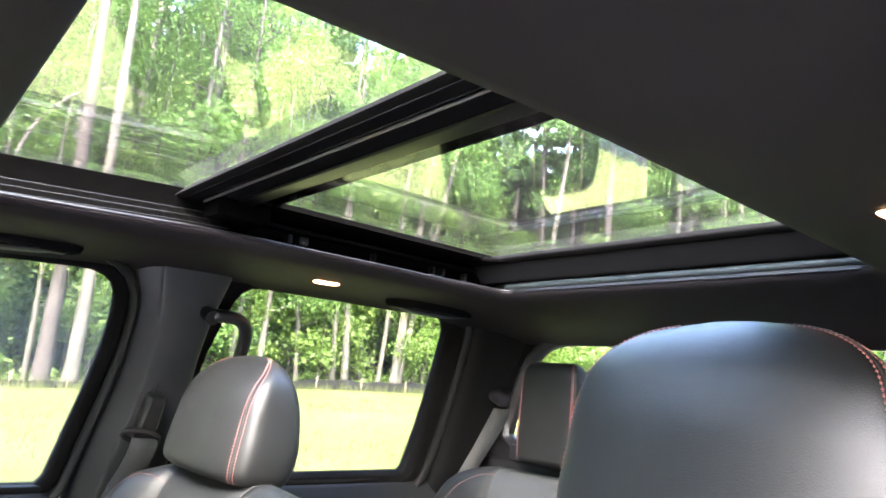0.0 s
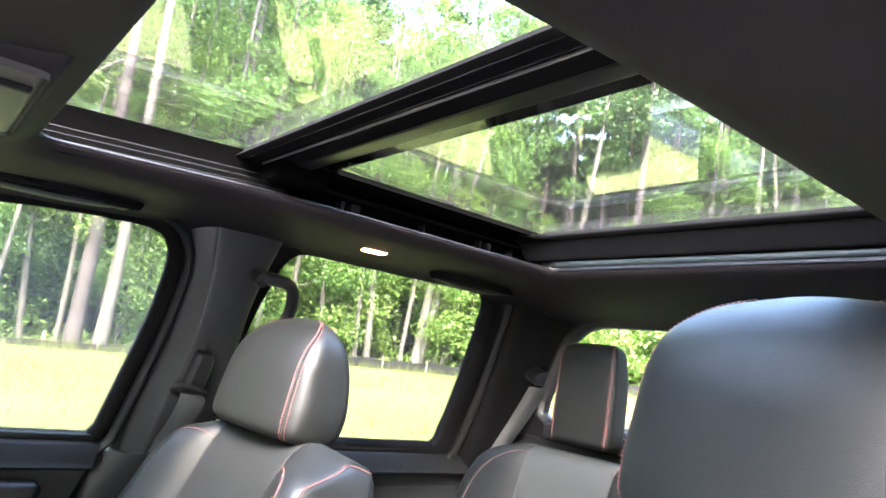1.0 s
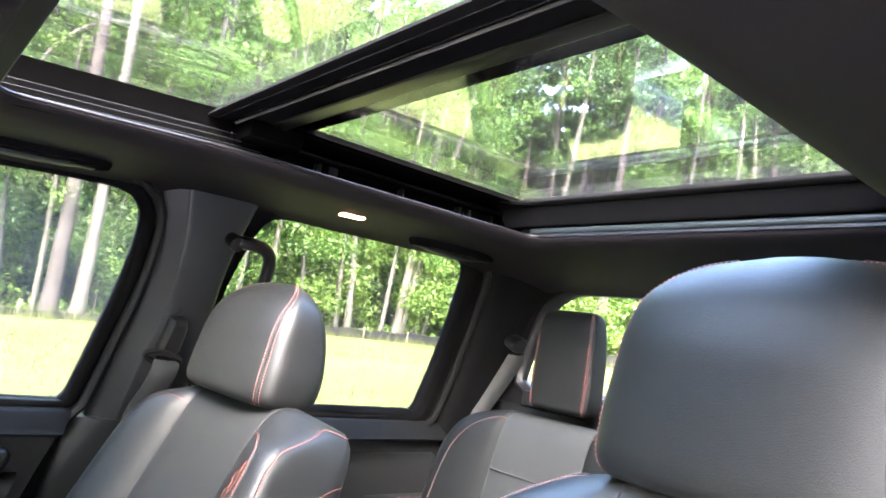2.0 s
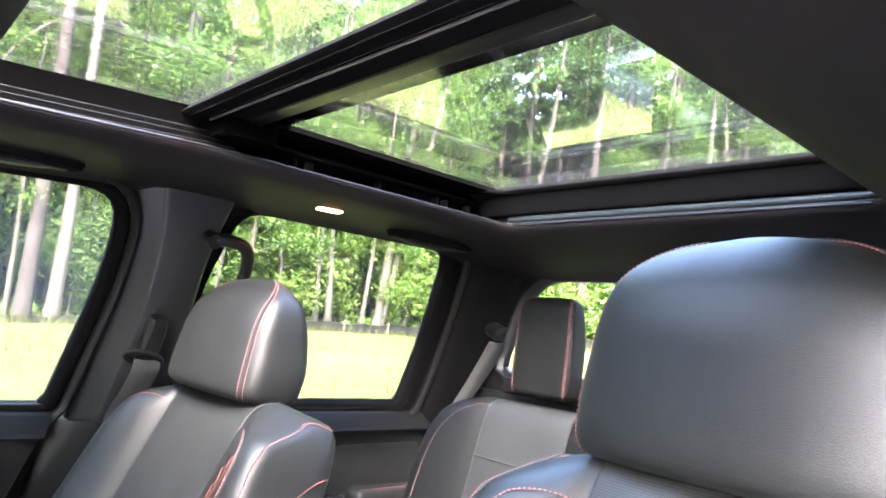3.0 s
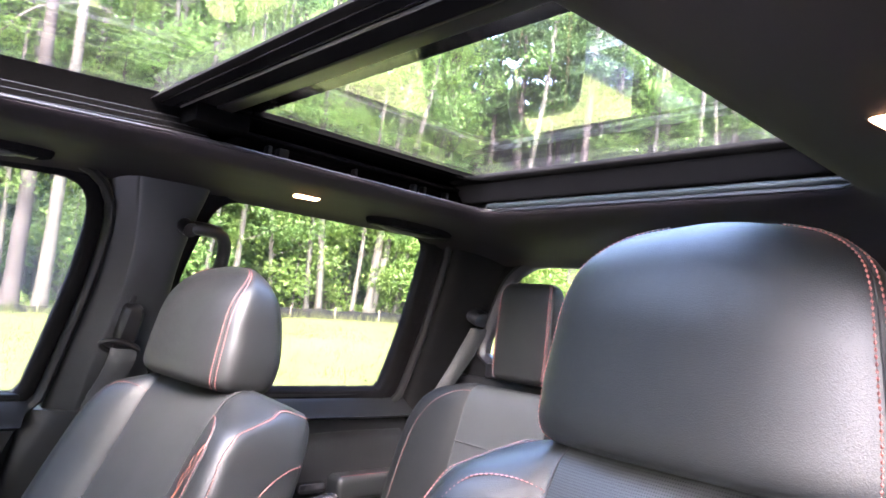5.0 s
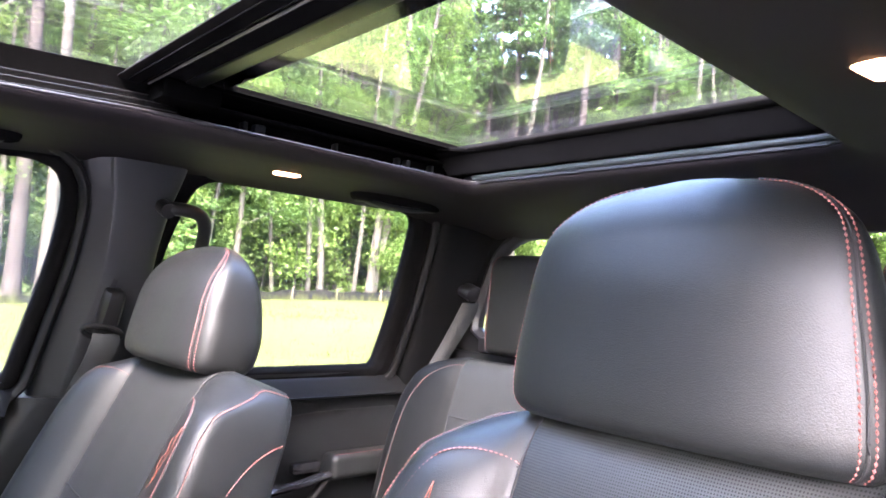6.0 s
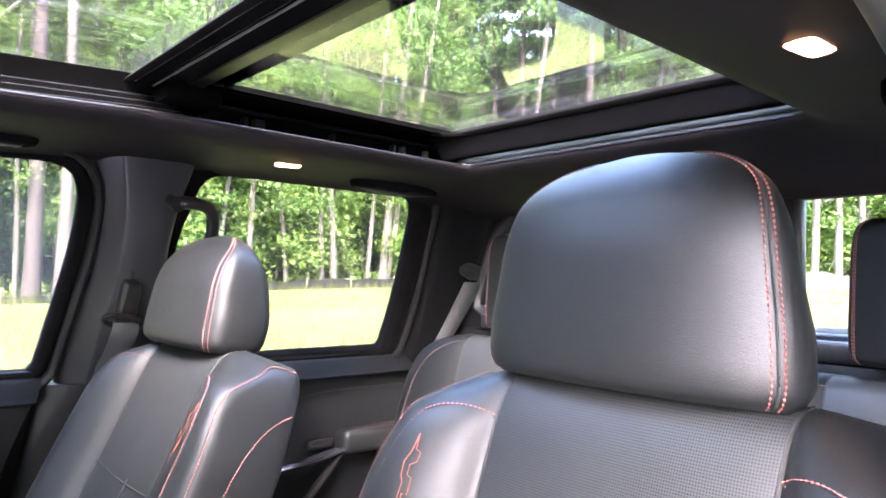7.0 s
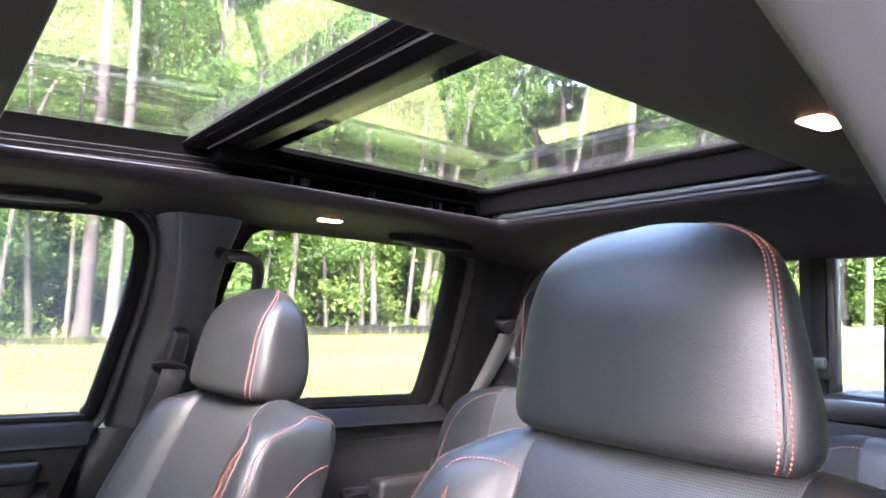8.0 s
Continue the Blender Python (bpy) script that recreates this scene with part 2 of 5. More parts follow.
# darker than leaves: the shade deep in the wood is in this colour
FARLEAF = leafy("far_leaves", [(0.029, 0.049, 0.019), (0.046, 0.073, 0.028), (0.068, 0.103, 0.038)], 0.45)
BLADE = leafy("grass_blades", [(0.044, 0.064, 0.0155), (0.081, 0.093, 0.0260), (0.121, 0.126, 0.0410)], 0.35)
# lighter than fence_fabric; stands in for an unidentified grey band
GREY_BAND = surface("grey_band_fabric", (0.012, 0.0125, 0.013), (0.030, 0.031, 0.032), rough=0.6, grain=40, patch=1.5, bump=0.4, depth=0.02)
THREAD_DIM = surface("dull_red_thread", (0.14, 0.022, 0.018), (0.22, 0.045, 0.036), rough=0.7, grain=900, patch=60, bump=0.1)
FABRIC = surface("fence_fabric", (0.00544, 0.00544, 0.005712), (0.0136, 0.0136, 0.01414), rough=0.9, grain=60, patch=2, bump=0.4, depth=0.02, spec=0.1)
STAKE = surface("stake_wood", (0.1496, 0.1156, 0.0748), (0.2584, 0.2108, 0.1496), rough=0.9, grain=60, patch=4, bump=0.4)


# ---- mesh helpers ----
def finish(name, me, mat, parent, label, sharp=38):
    me.materials.append(mat)
    for p in me.polygons:
        p.use_smooth = True
    me.set_sharp_from_angle(angle=radians(sharp))
    ob = new(name, me)
    if parent is not None:
        ob.parent = parent
        ob.matrix_parent_inverse = parent.matrix_basis.inverted()
    if label:
        ob["label"] = label
    return ob


def part(name, bm, mat, parent=None, label="", sharp=38):
    bmesh.ops.recalc_face_normals(bm, faces=bm.faces)
    me = bpy.data.meshes.new(name)
    bm.to_mesh(me)
    bm.free()
    return finish(name, me, mat, parent, label, sharp)


def thing(name, label, category, base=(0, 0, 0), group="", kind=""):
    ob = new(name)
    ob.empty_display_size = 0.1
    ob.matrix_basis = Matrix.Translation(base)
    return tagged(ob, label, category, group, kind)


def spline(knots, x):
    """Smooth value at x through (x, value) knots."""
    xs, ys = zip(*knots)
    if x <= xs[0]:
        return ys[0]
    if x >= xs[-1]:
        return ys[-1]
    i = max(j for j in range(len(xs) - 1) if xs[j] <= x)
    def slope(j):
        if j == 0 or j == len(xs) - 1:
            k = max(1, j)
            return (ys[k] - ys[k - 1]) / (xs[k] - xs[k - 1])
        a = (ys[j] - ys[j - 1]) / (xs[j] - xs[j - 1])
        b = (ys[j + 1] - ys[j]) / (xs[j + 1] - xs[j])
        return 0.0 if a * b <= 0 else 2 * a * b / (a + b)
    h = xs[i + 1] - xs[i]
    t = (x - xs[i]) / h
    return (ys[i] * (1 + 2 * t) * (1 - t) ** 2 + slope(i) * h * t * (1 - t) ** 2
            + ys[i + 1] * t * t * (3 - 2 * t) + slope(i + 1) * h * t * t * (t - 1))


def curve(points, per=6, closed=False):
    """Catmull-Rom line through points."""
    ps = [Vector(p) for p in points]
    n = len(ps)
    out = []
    for i in range(n if closed else n - 1):
        if closed:
            a, b, c, d = ps[i - 1], ps[i], ps[(i + 1) % n], ps[(i + 2) % n]
        else:
            a, b, c, d = ps[max(i - 1, 0)], ps[i], ps[i + 1], ps[min(i + 2, n - 1)]
        for k in range(per):
            t = k / per
            out.append(0.5 * (2 * b + (c - a) * t + (2 * a - 5 * b + 4 * c - d) * t * t + (3 * b - a - 3 * c + d) * t ** 3))
    if not closed:
        out.append(ps[-1])
    return out


def loft(bm, rings, cap=True, loop=False):
    rows = [[bm.verts.new(p) for p in ring] for ring in rings]
    pairs = list(zip(rows, rows[1:])) + ([(rows[-1], rows[0])] if loop else [])
    for a, b in pairs:
        for i in range(len(a)):
            j = (i + 1) % len(a)
            bm.faces.new((a[i], a[j], b[j], b[i]))
    if cap and not loop:
        bm.faces.new(rows[0][::-1])
        bm.faces.new(rows[-1])
    return bm


def sheet(bm, rows, thick):
    """An open grid of points given a thickness along thick (a vector)."""
    t = Vector(thick)
    top = [[bm.verts.new(Vector(p)) for p in r] for r in rows]
    low = [[bm.verts.new(Vector(p) + t) for p in r] for r in rows]
    n, m = len(rows), len(rows[0])
    for i in range(n - 1):
        for j in range(m - 1):
            bm.faces.new((top[i][j], top[i][j + 1], top[i + 1][j + 1], top[i + 1][j]))
            bm.faces.new((low[i][j], low[i + 1][j], low[i + 1][j + 1], low[i][j + 1]))
    edge = [(0, j) for j in range(m)] + [(i, m - 1) for i in range(1, n)] + [(n - 1, j) for j in range(m - 2, -1, -1)] + [(i, 0) for i in range(n - 2, 0, -1)]
    for (a, b), (c, d) in zip(edge, edge[1:] + edge[:1]):
        bm.faces.new((top[a][b], low[a][b], low[c][d], top[c][d]))
    return bm


def tube(bm, pts, radius, n=8, closed=False, flat=1.0, up=(0, 0, 1)):
    pts = [Vector(p) for p in pts]
    rings = []
    for i, p in enumerate(pts):
        if closed:
            tan = pts[(i + 1) % len(pts)] - pts[i - 1]
        else:
            tan = pts[min(i + 1, len(pts) - 1)] - pts[max(i - 1, 0)]
        tan.normalize()
        side = tan.cross(Vector(up))
        if side.length < 1e-3:
            side = tan.cross(Vector((1, 0.1, 0)))
        side.normalize()
        over = side.cross(tan)
        r = radius[i] if isinstance(radius, (list, tuple)) else radius
        rings.append([p + r * (math.cos(a) * side + flat * math.sin(a) * over) for a in (2 * math.pi * k / n for k in range(n))])
    return loft(bm, rings, cap=not closed, loop=closed)


def box(bm, lo, hi, bevel=0.0, seg=2, turn=None):
    lo, hi = Vector(lo), Vector(hi)
    made = bmesh.ops.create_cube(bm, size=1.0)["verts"]
    c, s = (lo + hi) / 2, hi - lo
    for v in made:
        v.co = Vector((v.co.x * s.x, v.co.y * s.y, v.co.z * s.z))
        v.co = c + (turn @ v.co if turn else v.co)
    if bevel:
        edges = list({e for v in made for e in v.link_edges})
        bmesh.ops.bevel(bm, geom=edges, offset=bevel, segments=seg, affect="EDGES", profile=0.5)
    return bm


def extrude_y(bm, profile, y0, y1, steps=1, shift=None):
    """A closed (x, z) profile run along y; shift(y) gives (dx, dz)."""
    rings = []
    for i in range(steps + 1):
        y = y0 + (y1 - y0) * i / steps
        dx, dz = shift(y) if shift else (0, 0)
        rings.append([(x + dx, y, z + dz) for x, z in profile])
    return loft(bm, rings)


def extrude_x(bm, profile, x0, x1):
    return loft(bm, [[(x, y, z) for y, z in profile] for x in (x0, x1)])


def rounded(pts, radius, seg=6):
    """A 2D polygon with rounded corners; radius: one, or one a corner."""
    n, out = len(pts), []
    for i in range(n):
        r = radius[i] if isinstance(radius, (list, tuple)) else radius
        p, a, b = Vector(pts[i]), Vector(pts[i - 1]), Vector(pts[(i + 1) % n])
        da, db = (a - p), (b - p)
        r1 = min(r, da.length * 0.49, db.length * 0.49)
        s, e = p + da.normalized() * r1, p + db.normalized() * r1
        for k in range(seg + 1):
            t = k / seg
            out.append(s * (1 - t) ** 2 + 2 * p * t * (1 - t) + e * t * t)
    return out


def even(pts, n, closed=True):
    """n points at even steps along a line."""
    ps = [Vector(p) for p in pts]
    if closed:
        ps = ps + [ps[0]]
    run = [0.0]
    for a, b in zip(ps, ps[1:]):
        run.append(run[-1] + (b - a).length)
    out, i = [], 0
    for k in range(n):
        d = run[-1] * k / (n if closed else n - 1)
        while i < len(run) - 2 and run[i + 1] < d:
            i += 1
        f = (d - run[i]) / max(run[i + 1] - run[i], 1e-9)
        out.append(ps[i].lerp(ps[i + 1], min(max(f, 0), 1)))
    return out


def stitches(name, path, parent, mat=None, step=0.0048, long=0.0019, r=0.0008, label="red thread stitching"):
    """A row of small stitches along a line."""
    total = sum((Vector(b) - Vector(a)).length for a, b in zip(path, path[1:]))
    pts = even(path, max(2, int(total / step)), closed=False)
    verts, faces = [], []
    for a, b in zip(pts, pts[1:]):
        c, t = (a + b) / 2, (b - a).normalized()
        s = t.cross(Vector((0.3, -0.9, 0.2))).normalized()
        u = s.cross(t)
        k = len(verts)
        verts += [c - t * long, c + s * r, c + u * r, c - s * r, c - u * r, c + t * long]
        for i in range(4):
            j = (i + 1) % 4
            faces += [(k, k + 1 + i, k + 1 + j), (k + 5, k + 1 + j, k + 1 + i)]
    me = bpy.data.meshes.new(name)
    me.from_pydata([tuple(v) for v in verts], [], faces)
    me.update()
    return finish(name, me, mat or THREAD, parent, label)


def seam(path, parent, r=0.0012, name="seam", mat=None):
    return part(name, tube(bmesh.new(), path, r, 6), mat or GROOVE, parent)


# ---- cab: headliner, roof and panoramic sunroof ----
def rrect(x0, x1, y0, y1, r, side=14, corner=6):
    cs = [(x1 - r, y1 - r, 0), (x0 + r, y1 - r, 90), (x0 + r, y0 + r, 180), (x1 - r, y0 + r, 270)]
    arcs = [[(cx + r * math.cos(radians(a0 + 90 * k / corner)), cy + r * math.sin(radians(a0 + 90 * k / corner))) for k in range(corner + 1)] for cx, cy, a0 in cs]
    out = []
    for i in range(4):
        out += arcs[i]
        (ax, ay), (bx, by) = arcs[i][-1], arcs[(i + 1) % 4][0]
        out += [(ax + (bx - ax) * k / side, ay + (by - ay) * k / side) for k in range(1, side)]
    return out


LIP = (-0.396, 0.374, 0.545, 1.600)


def lip_z(y):
    return 1.801 - 0.04 * max(0.0, 0.9 - y)


def grown(e):
    return rrect(LIP[0] - e, LIP[1] + e, LIP[2] - e, LIP[3] + e, 0.035 + e)


outer_loop = rrect(-0.676, 0.676, 0.10, 1.915, 0.05)


def liner_loops():
    loops = []
    for e, dz in ((0.040, 0.0), (0.020, 0.004), (0.006, 0.004), (0.001, 0.001), (0.0, -0.003), (0.003, -0.007), (0.012, -0.012), (0.028, -0.0195), (0.045, -0.024)):
        loops.append([(x, y, lip_z(y) + dz) for x, y in grown(e)])
    inner = grown(0.045)
    for f, dz in ((0.25, -0.027), (0.55, -0.031), (0.8, -0.036), (0.93, -0.042), (1.0, -0.050)):
        ring = []
        for (ax, ay), (bx, by) in zip(inner, outer_loop):
            x, y = ax + (bx - ax) * f, ay + (by - ay) * f
            back = max(0.0, (y - 1.62) / 0.295)
            front = max(0.0, (0.5 - y) / 0.4)
            ring.append((x, y, lip_z(y) + dz - 0.042 * back ** 0.8 - 0.02 * front))
        loops.append(ring)
    loops.append([(x, y, z + 0.05) for x, y, z in loops[-1]])
    return loops


ceiling = part("ceiling", loft(bmesh.new(), liner_loops(), loop=True), LINER, None, "charcoal cloth headliner round a large sunroof opening")
tagged(ceiling, category="headliner", kind="structure")

bm = bmesh.new()
lo_in = rrect(-0.500, 0.500, 0.43, 1.63, 0.05)
lo_out = rrect(-0.75, 0.75, 0.02, 1.99, 0.08)
mid = [((ax + bx) / 2, (ay + by) / 2) for (ax, ay), (bx, by) in zip(lo_in, lo_out)]
loft(bm, [[(x, y, 1.862) for x, y in lo_in], [(x, y, 1.870) for x, y in lo_in], [(x, y, 1.872) for x, y in mid], [(x, y, 1.852) for x, y in lo_out], [(x, y, 1.795) for x, y in lo_out], [(x, y, 1.835) for x, y in mid]], loop=True)
roof = part("roof_panel", bm, GLOSS, None, "gloss black roof skin with sunroof cut-out")
tagged(roof, category="roof", kind="structure")


def glass_z(y):
    return 1.876 - 0.059 * max(0.0, 0.86 - y) + 0.0055 * max(0.0, y - 1.0)


sunroof = thing("sunroof", "panoramic glass sunroof with a dark cross beam between two panes", "sunroof", (0, 1.05, 1.87))
for nm, x0, x1, y0, y1 in (("front_glass", -0.485, 0.485, 0.44, 0.875), ("rear_glass", -0.485, 0.485, 0.965, 1.625)):
    rows = [[(x0 + (x1 - x0) * i / 12, y, glass_z(y) + 0.002) for i in range(13)] for y in (y0 + (y1 - y0) * j / 8 for j in range(9))]
    pane = part(nm, sheet(bmesh.new(), rows, (0, 0, 0.005)), ROOFGLASS, sunroof, "clear lightly tinted roof pane")
    pane.visible_shadow = False
for s, edge in ((-1, -0.396), (1, 0.374)):
    # front part: stepped bed of three guide rails
    wall = [(edge + s * 0.010, -0.012)]
    for k in range(3):
        wall += [(edge + s * (0.016 + 0.012 * k), -0.003 + 0.0125 * k), (edge + s * (0.0165 + 0.012 * k), 0.0065 + 0.0125 * k)]
    wall += [(edge + s * 0.054, 0.036), (edge + s * 0.050, 0.056), (edge + s * 0.044, 0.068), (edge + s * 0.10, 0.072), (edge + s * 0.10, -0.012)]
    part("rail_bed", extrude_y(bmesh.new(), [(x, z + 1.806) for x, z in wall], 0.535, 0.935, 8, lambda y: (0, -0.055 * max(0, 0.90 - y))), MATTE_DIM, sunroof, sharp=20)
    for k in range(3):
        pts = [(edge + s * (0.0168 + 0.012 * k), y, 1.8125 + 0.0125 * k - 0.055 * max(0, 0.90 - y)) for y in (0.54 + 0.39 * i / 8 for i in range(9))]
        part("guide_rail", tube(bmesh.new(), pts, 0.0011, 6), TRIM, sunroof)
    # rear part: deep channel beside the fixed pane
    chan = [(edge + s * 0.006, 1.806), (edge + s * 0.105, 1.812), (edge + s * 0.105, 1.872), (edge + s * 0.018, 1.866), (edge + s * 0.004, 1.869), (edge + s * 0.004, 1.876), (edge + s * 0.125, 1.876), (edge + s * 0.125, 1.800), (edge + s * 0.006, 1.800)]
    part("side_channel", extrude_y(bmesh.new(), chan, 0.93, 1.605), MATTE, sunroof)
    part("pane_border", extrude_y(bmesh.new(), [(edge + s * -0.002, 1.8665), (edge + s * 0.10, 1.8665), (edge + s * 0.10, 1.8765), (edge + s * -0.002, 1.8765)], 1.0, 1.606), MATTE_DIM, sunroof)
    # clips take the lighter trim to carry their glints
    for y0, w in ((1.080, 0.010), (1.110, 0.022), (1.282, 0.006), (1.446, 0.008), (1.474, 0.009), (1.545, 0.008)):
        part("channel_clip", box(bmesh.new(), (edge + s * 0.088 - 0.010, y0 - w / 2, 1.824), (edge + s * 0.088 + 0.010, y0 + w / 2, 1.841), 0.003), LIT_TRIM, sunroof)
    part("channel_ledge", box(bmesh.new(), (edge + s * 0.085 - 0.02, 1.0, 1.846), (edge + s * 0.085 + 0.02, 1.60, 1.853), 0.003), MATTE, sunroof)
    part("end_bracket", box(bmesh.new(), (min(edge + s * 0.11, edge - s * 0.022), 0.890, 1.824), (max(edge + s * 0.11, edge - s * 0.022), 0.990, 1.858), 0.010), MATTE_DIM, sunroof)

X0, X1 = -0.452, 0.452
frame_prof = rounded([(0.842, 1.8580), (0.856, 1.8548), (0.878, 1.8548), (0.882, 1.858), (0.886, 1.8755), (0.858, 1.8755)], 0.0015, 2)
part("pane_frame", extrude_x(bmesh.new(), frame_prof, X0, X1), MATTE, sunroof, "black rear edge of the front pane")
part("seal_lip", tube(bmesh.new(), [(X0 + 0.02, 0.8880, 1.8550), (X1, 0.8880, 1.8550)], 0.0022, 8), SEAL_GLINT, sunroof)
for yy, zz in ((0.8555, 1.8545), (0.8785, 1.8545)):
    part("rib", tube(bmesh.new(), [(X0 + 0.02, yy, zz), (X1, yy, zz)], 0.0010, 8), GLOSS, sunroof)
part("beam_gutter", extrude_x(bmesh.new(), [(0.884, 1.8575), (0.906, 1.8590), (0.928, 1.8570), (0.928, 1.8755), (0.884, 1.8755)], X0, X1), MATTE, sunroof)
beam_prof = rounded([(0.926, 1.8640), (0.927, 1.8540), (0.953, 1.8535), (0.957, 1.8560), (0.968, 1.8755), (0.926, 1.8755)], 0.0025, 3)
part("cross_beam", extrude_x(bmesh.new(), beam_prof, X0, X1), BEAM, sunroof, "satin dark grey cross beam")
part("front_border", box(bmesh.new(), (-0.45, 0.963, 1.8725), (0.44, 1.011, 1.8772)), FRIT, sunroof, "shiny black printed border of the rear pane")
part("rear_border", extrude_x(bmesh.new(), rounded([(1.545, 1.8765), (1.540, 1.8665), (1.552, 1.860), (1.60, 1.858), (1.60, 1.8765)], 0.004, 3), -0.47, 0.45), MATTE, sunroof)
part("rear_wall", extrude_x(bmesh.new(), rounded([(1.556, 1.862), (1.590, 1.822), (1.625, 1.820), (1.625, 1.870)], 0.006, 3), -0.47, 0.45), MATTE, sunroof)
roller_pts = [(-0.392 + 0.76 * i / 24, 1.600, 1.8135) for i in range(25)]
part("shade_roller", tube(bmesh.new(), roller_pts, 0.0068, 12), ROLLER, sunroof, "grey roller bar of the sunshade")
part("roller_gap", extrude_x(bmesh.new(), [(1.596, 1.80), (1.63, 1.80), (1.63, 1.824), (1.606, 1.822)], -0.43, 0.41), DARK, sunroof)
for s, edge in ((-1, -0.396), (1, 0.374)):
    cr = [(edge + s * 0.014, 1.50, 1.867), (edge + s * -0.008, 1.535, 1.866), (edge + s * -0.050, 1.552, 1.865)]
    part("corner_seal", tube(bmesh.new(), curve(cr, 5), 0.006, 8), MATTE_DIM, sunroof)


lip_line = [(x, y, lip_z(y) + 0.0012) for x, y in grown(0.0005)]
part("edge_trim", tube(bmesh.new(), lip_line, 0.0026, 8, closed=True), DARK, sunroof, "thin shiny trim bead round the opening")


# ---- dome lamps, grab handles and console on the headliner ----
def dome_lamp(x, y, z):
    t = thing("dome_lamp", "small lit dome lamp with a warm white lens in the headliner", "lamp", (x, y, z), group="dome lamps")
    pts = [(x + px, y + py) for px, py in rounded([(0.016, -0.034), (0.019, 0.025), (-0.010, 0.034), (-0.019, -0.025)], 0.010, 5)]
    big = [(x + (px - x) * 1.20, y + (py - y) * 1.14) for px, py in pts]
    part("bezel", loft(bmesh.new(), [[(px, py, z + 0.006) for px, py in big], [(px, py, z - 0.001) for px, py in big], [(px, py, z - 0.002) for px, py in pts], [(px, py, z + 0.003) for px, py in pts]]), TRIM, t)
    low = [(x + (px - x) * 0.86, y + (py - y) * 0.86) for px, py in pts]
    part("lens", loft(bmesh.new(), [[(px, py, z + 0.002) for px, py in pts], [(px, py, z - 0.0025) for px, py in pts], [(px, py, z - 0.0045) for px, py in low]]), LAMP, t, "glowing lens")


dome_lamp(-0.552, 1.214, 1.7735)
dome_lamp(0.514, 1.212, 1.7745)


def grab_handle(x, y0, y1, z):
    """A folded handle lying in a long shallow cup."""
    t = thing("grab_handle", "black folding grab handle lying flush in the headliner edge", "grab handle", (x, (y0 + y1) / 2, z), group="grab handles")
    c, half = (y0 + y1) / 2, (y1 - y0) / 2
    rings = []
    for k, zz in ((1.0, 0.008), (1.0, -0.008), (0.94, -0.016), (0.82, -0.019), (0.74, -0.010)):
        ring = []
        for a in range(40):
            ca, sa = math.cos(2 * math.pi * a / 40), math.sin(2 * math.pi * a / 40)
            ring.append((x + 0.033 * k * math.copysign(abs(sa) ** 0.8, sa), c + half * (1 - (1 - k) * 0.4) * math.copysign(abs(ca) ** 0.75, ca), z + zz))
        rings.append(ring)
    part("cup", loft(bmesh.new(), rings), MATTE, t)
    g = [(x, c + half * u, z - 0.012 - 0.011 * (1 - abs(u / 0.78) ** 4)) for u in (-0.78, -0.72, -0.6, -0.3, 0, 0.3, 0.6, 0.72, 0.78)]
    part("grip", tube(bmesh.new(), curve(g, 3), 0.011, 10, flat=0.6), LIT_TRIM, t)
    for u in (-0.74, 0.74):
        part("hinge_cap", box(bmesh.new(), (x - 0.012, c + half * u - 0.022, z - 0.021), (x + 0.012, c + half * u + 0.022, z - 0.008), 0.004), TRIM, t)


grab_handle(-0.598, 0.385, 0.750, 1.766)
grab_handle(-0.598, 1.410, 1.680, 1.771)
grab_handle(0.548, 1.365, 1.640, 1.768)

console = thing("overhead_console", "overhead console with a pale lens panel near the windscreen", "console", (-0.11, 0.42, 1.77))
part("housing", box(bmesh.new(), (-0.275, 0.28, 1.752), (0.055, 0.520, 1.790), 0.016, 3), LINER, console)
part("lens_panel", box(bmesh.new(), (-0.250, 0.33, 1.7475), (0.030, 0.507, 1.756), 0.010, 3), PALE, console, "pale grey-beige panel")
part("panel_rib", box(bmesh.new(), (-0.028, 0.33, 1.7425), (-0.014, 0.500, 1.750), 0.003), TRIM, console)


# ---- cab sides ----
def wall_x(z, s):
    """The side glass plane, leaning in towards the roof."""
    return s * (0.847 - (z - 1.325) * 0.374)


def on_side(y, z, b, s):
    """A point b inboard of the side glass plane."""
    n = Vector((-s, 0, -0.374)).normalized()
    return Vector((wall_x(z, s), y, z)) + n * b


def side_sweep(outline, profile, s, n=110):
    """Runs an (outward, inboard) profile round a closed (y, z) outline on the side plane."""
    pts = even(outline, n)
    c = sum((Vector(p) for p in pts), Vector((0, 0))) / n
    rings = []
    for i in range(n):
        t = (pts[(i + 1) % n] - pts[i - 1]).normalized()
        o = Vector((t.y, -t.x))
        if o.dot(pts[i] - c) < 0:
            o = -o
        rings.append([on_side(pts[i].x + o.x * a, pts[i].y + o.y * a, b, s) for a, b in profile])
    return loft(bmesh.new(), rings, loop=True)


FRONT_WIN = rounded([(0.802, 1.318), (0.845, 1.585), (0.846, 1.742), (0.60, 1.735), (0.28, 1.690), (-0.10, 1.45), (-0.18, 1.318)], [0.008, 0.3, 0.085, 0.1, 0.2, 0.1, 0.03], 8)
REAR_WIN = rounded([(1.046, 1.328), (1.044, 1.58), (1.086, 1.752), (1.38, 1.7605), (1.683, 1.752), (1.699, 1.50), (1.690, 1.331)], [0.02, 0.2, 0.045, 0.2, 0.05, 0.2, 0.010], 8)


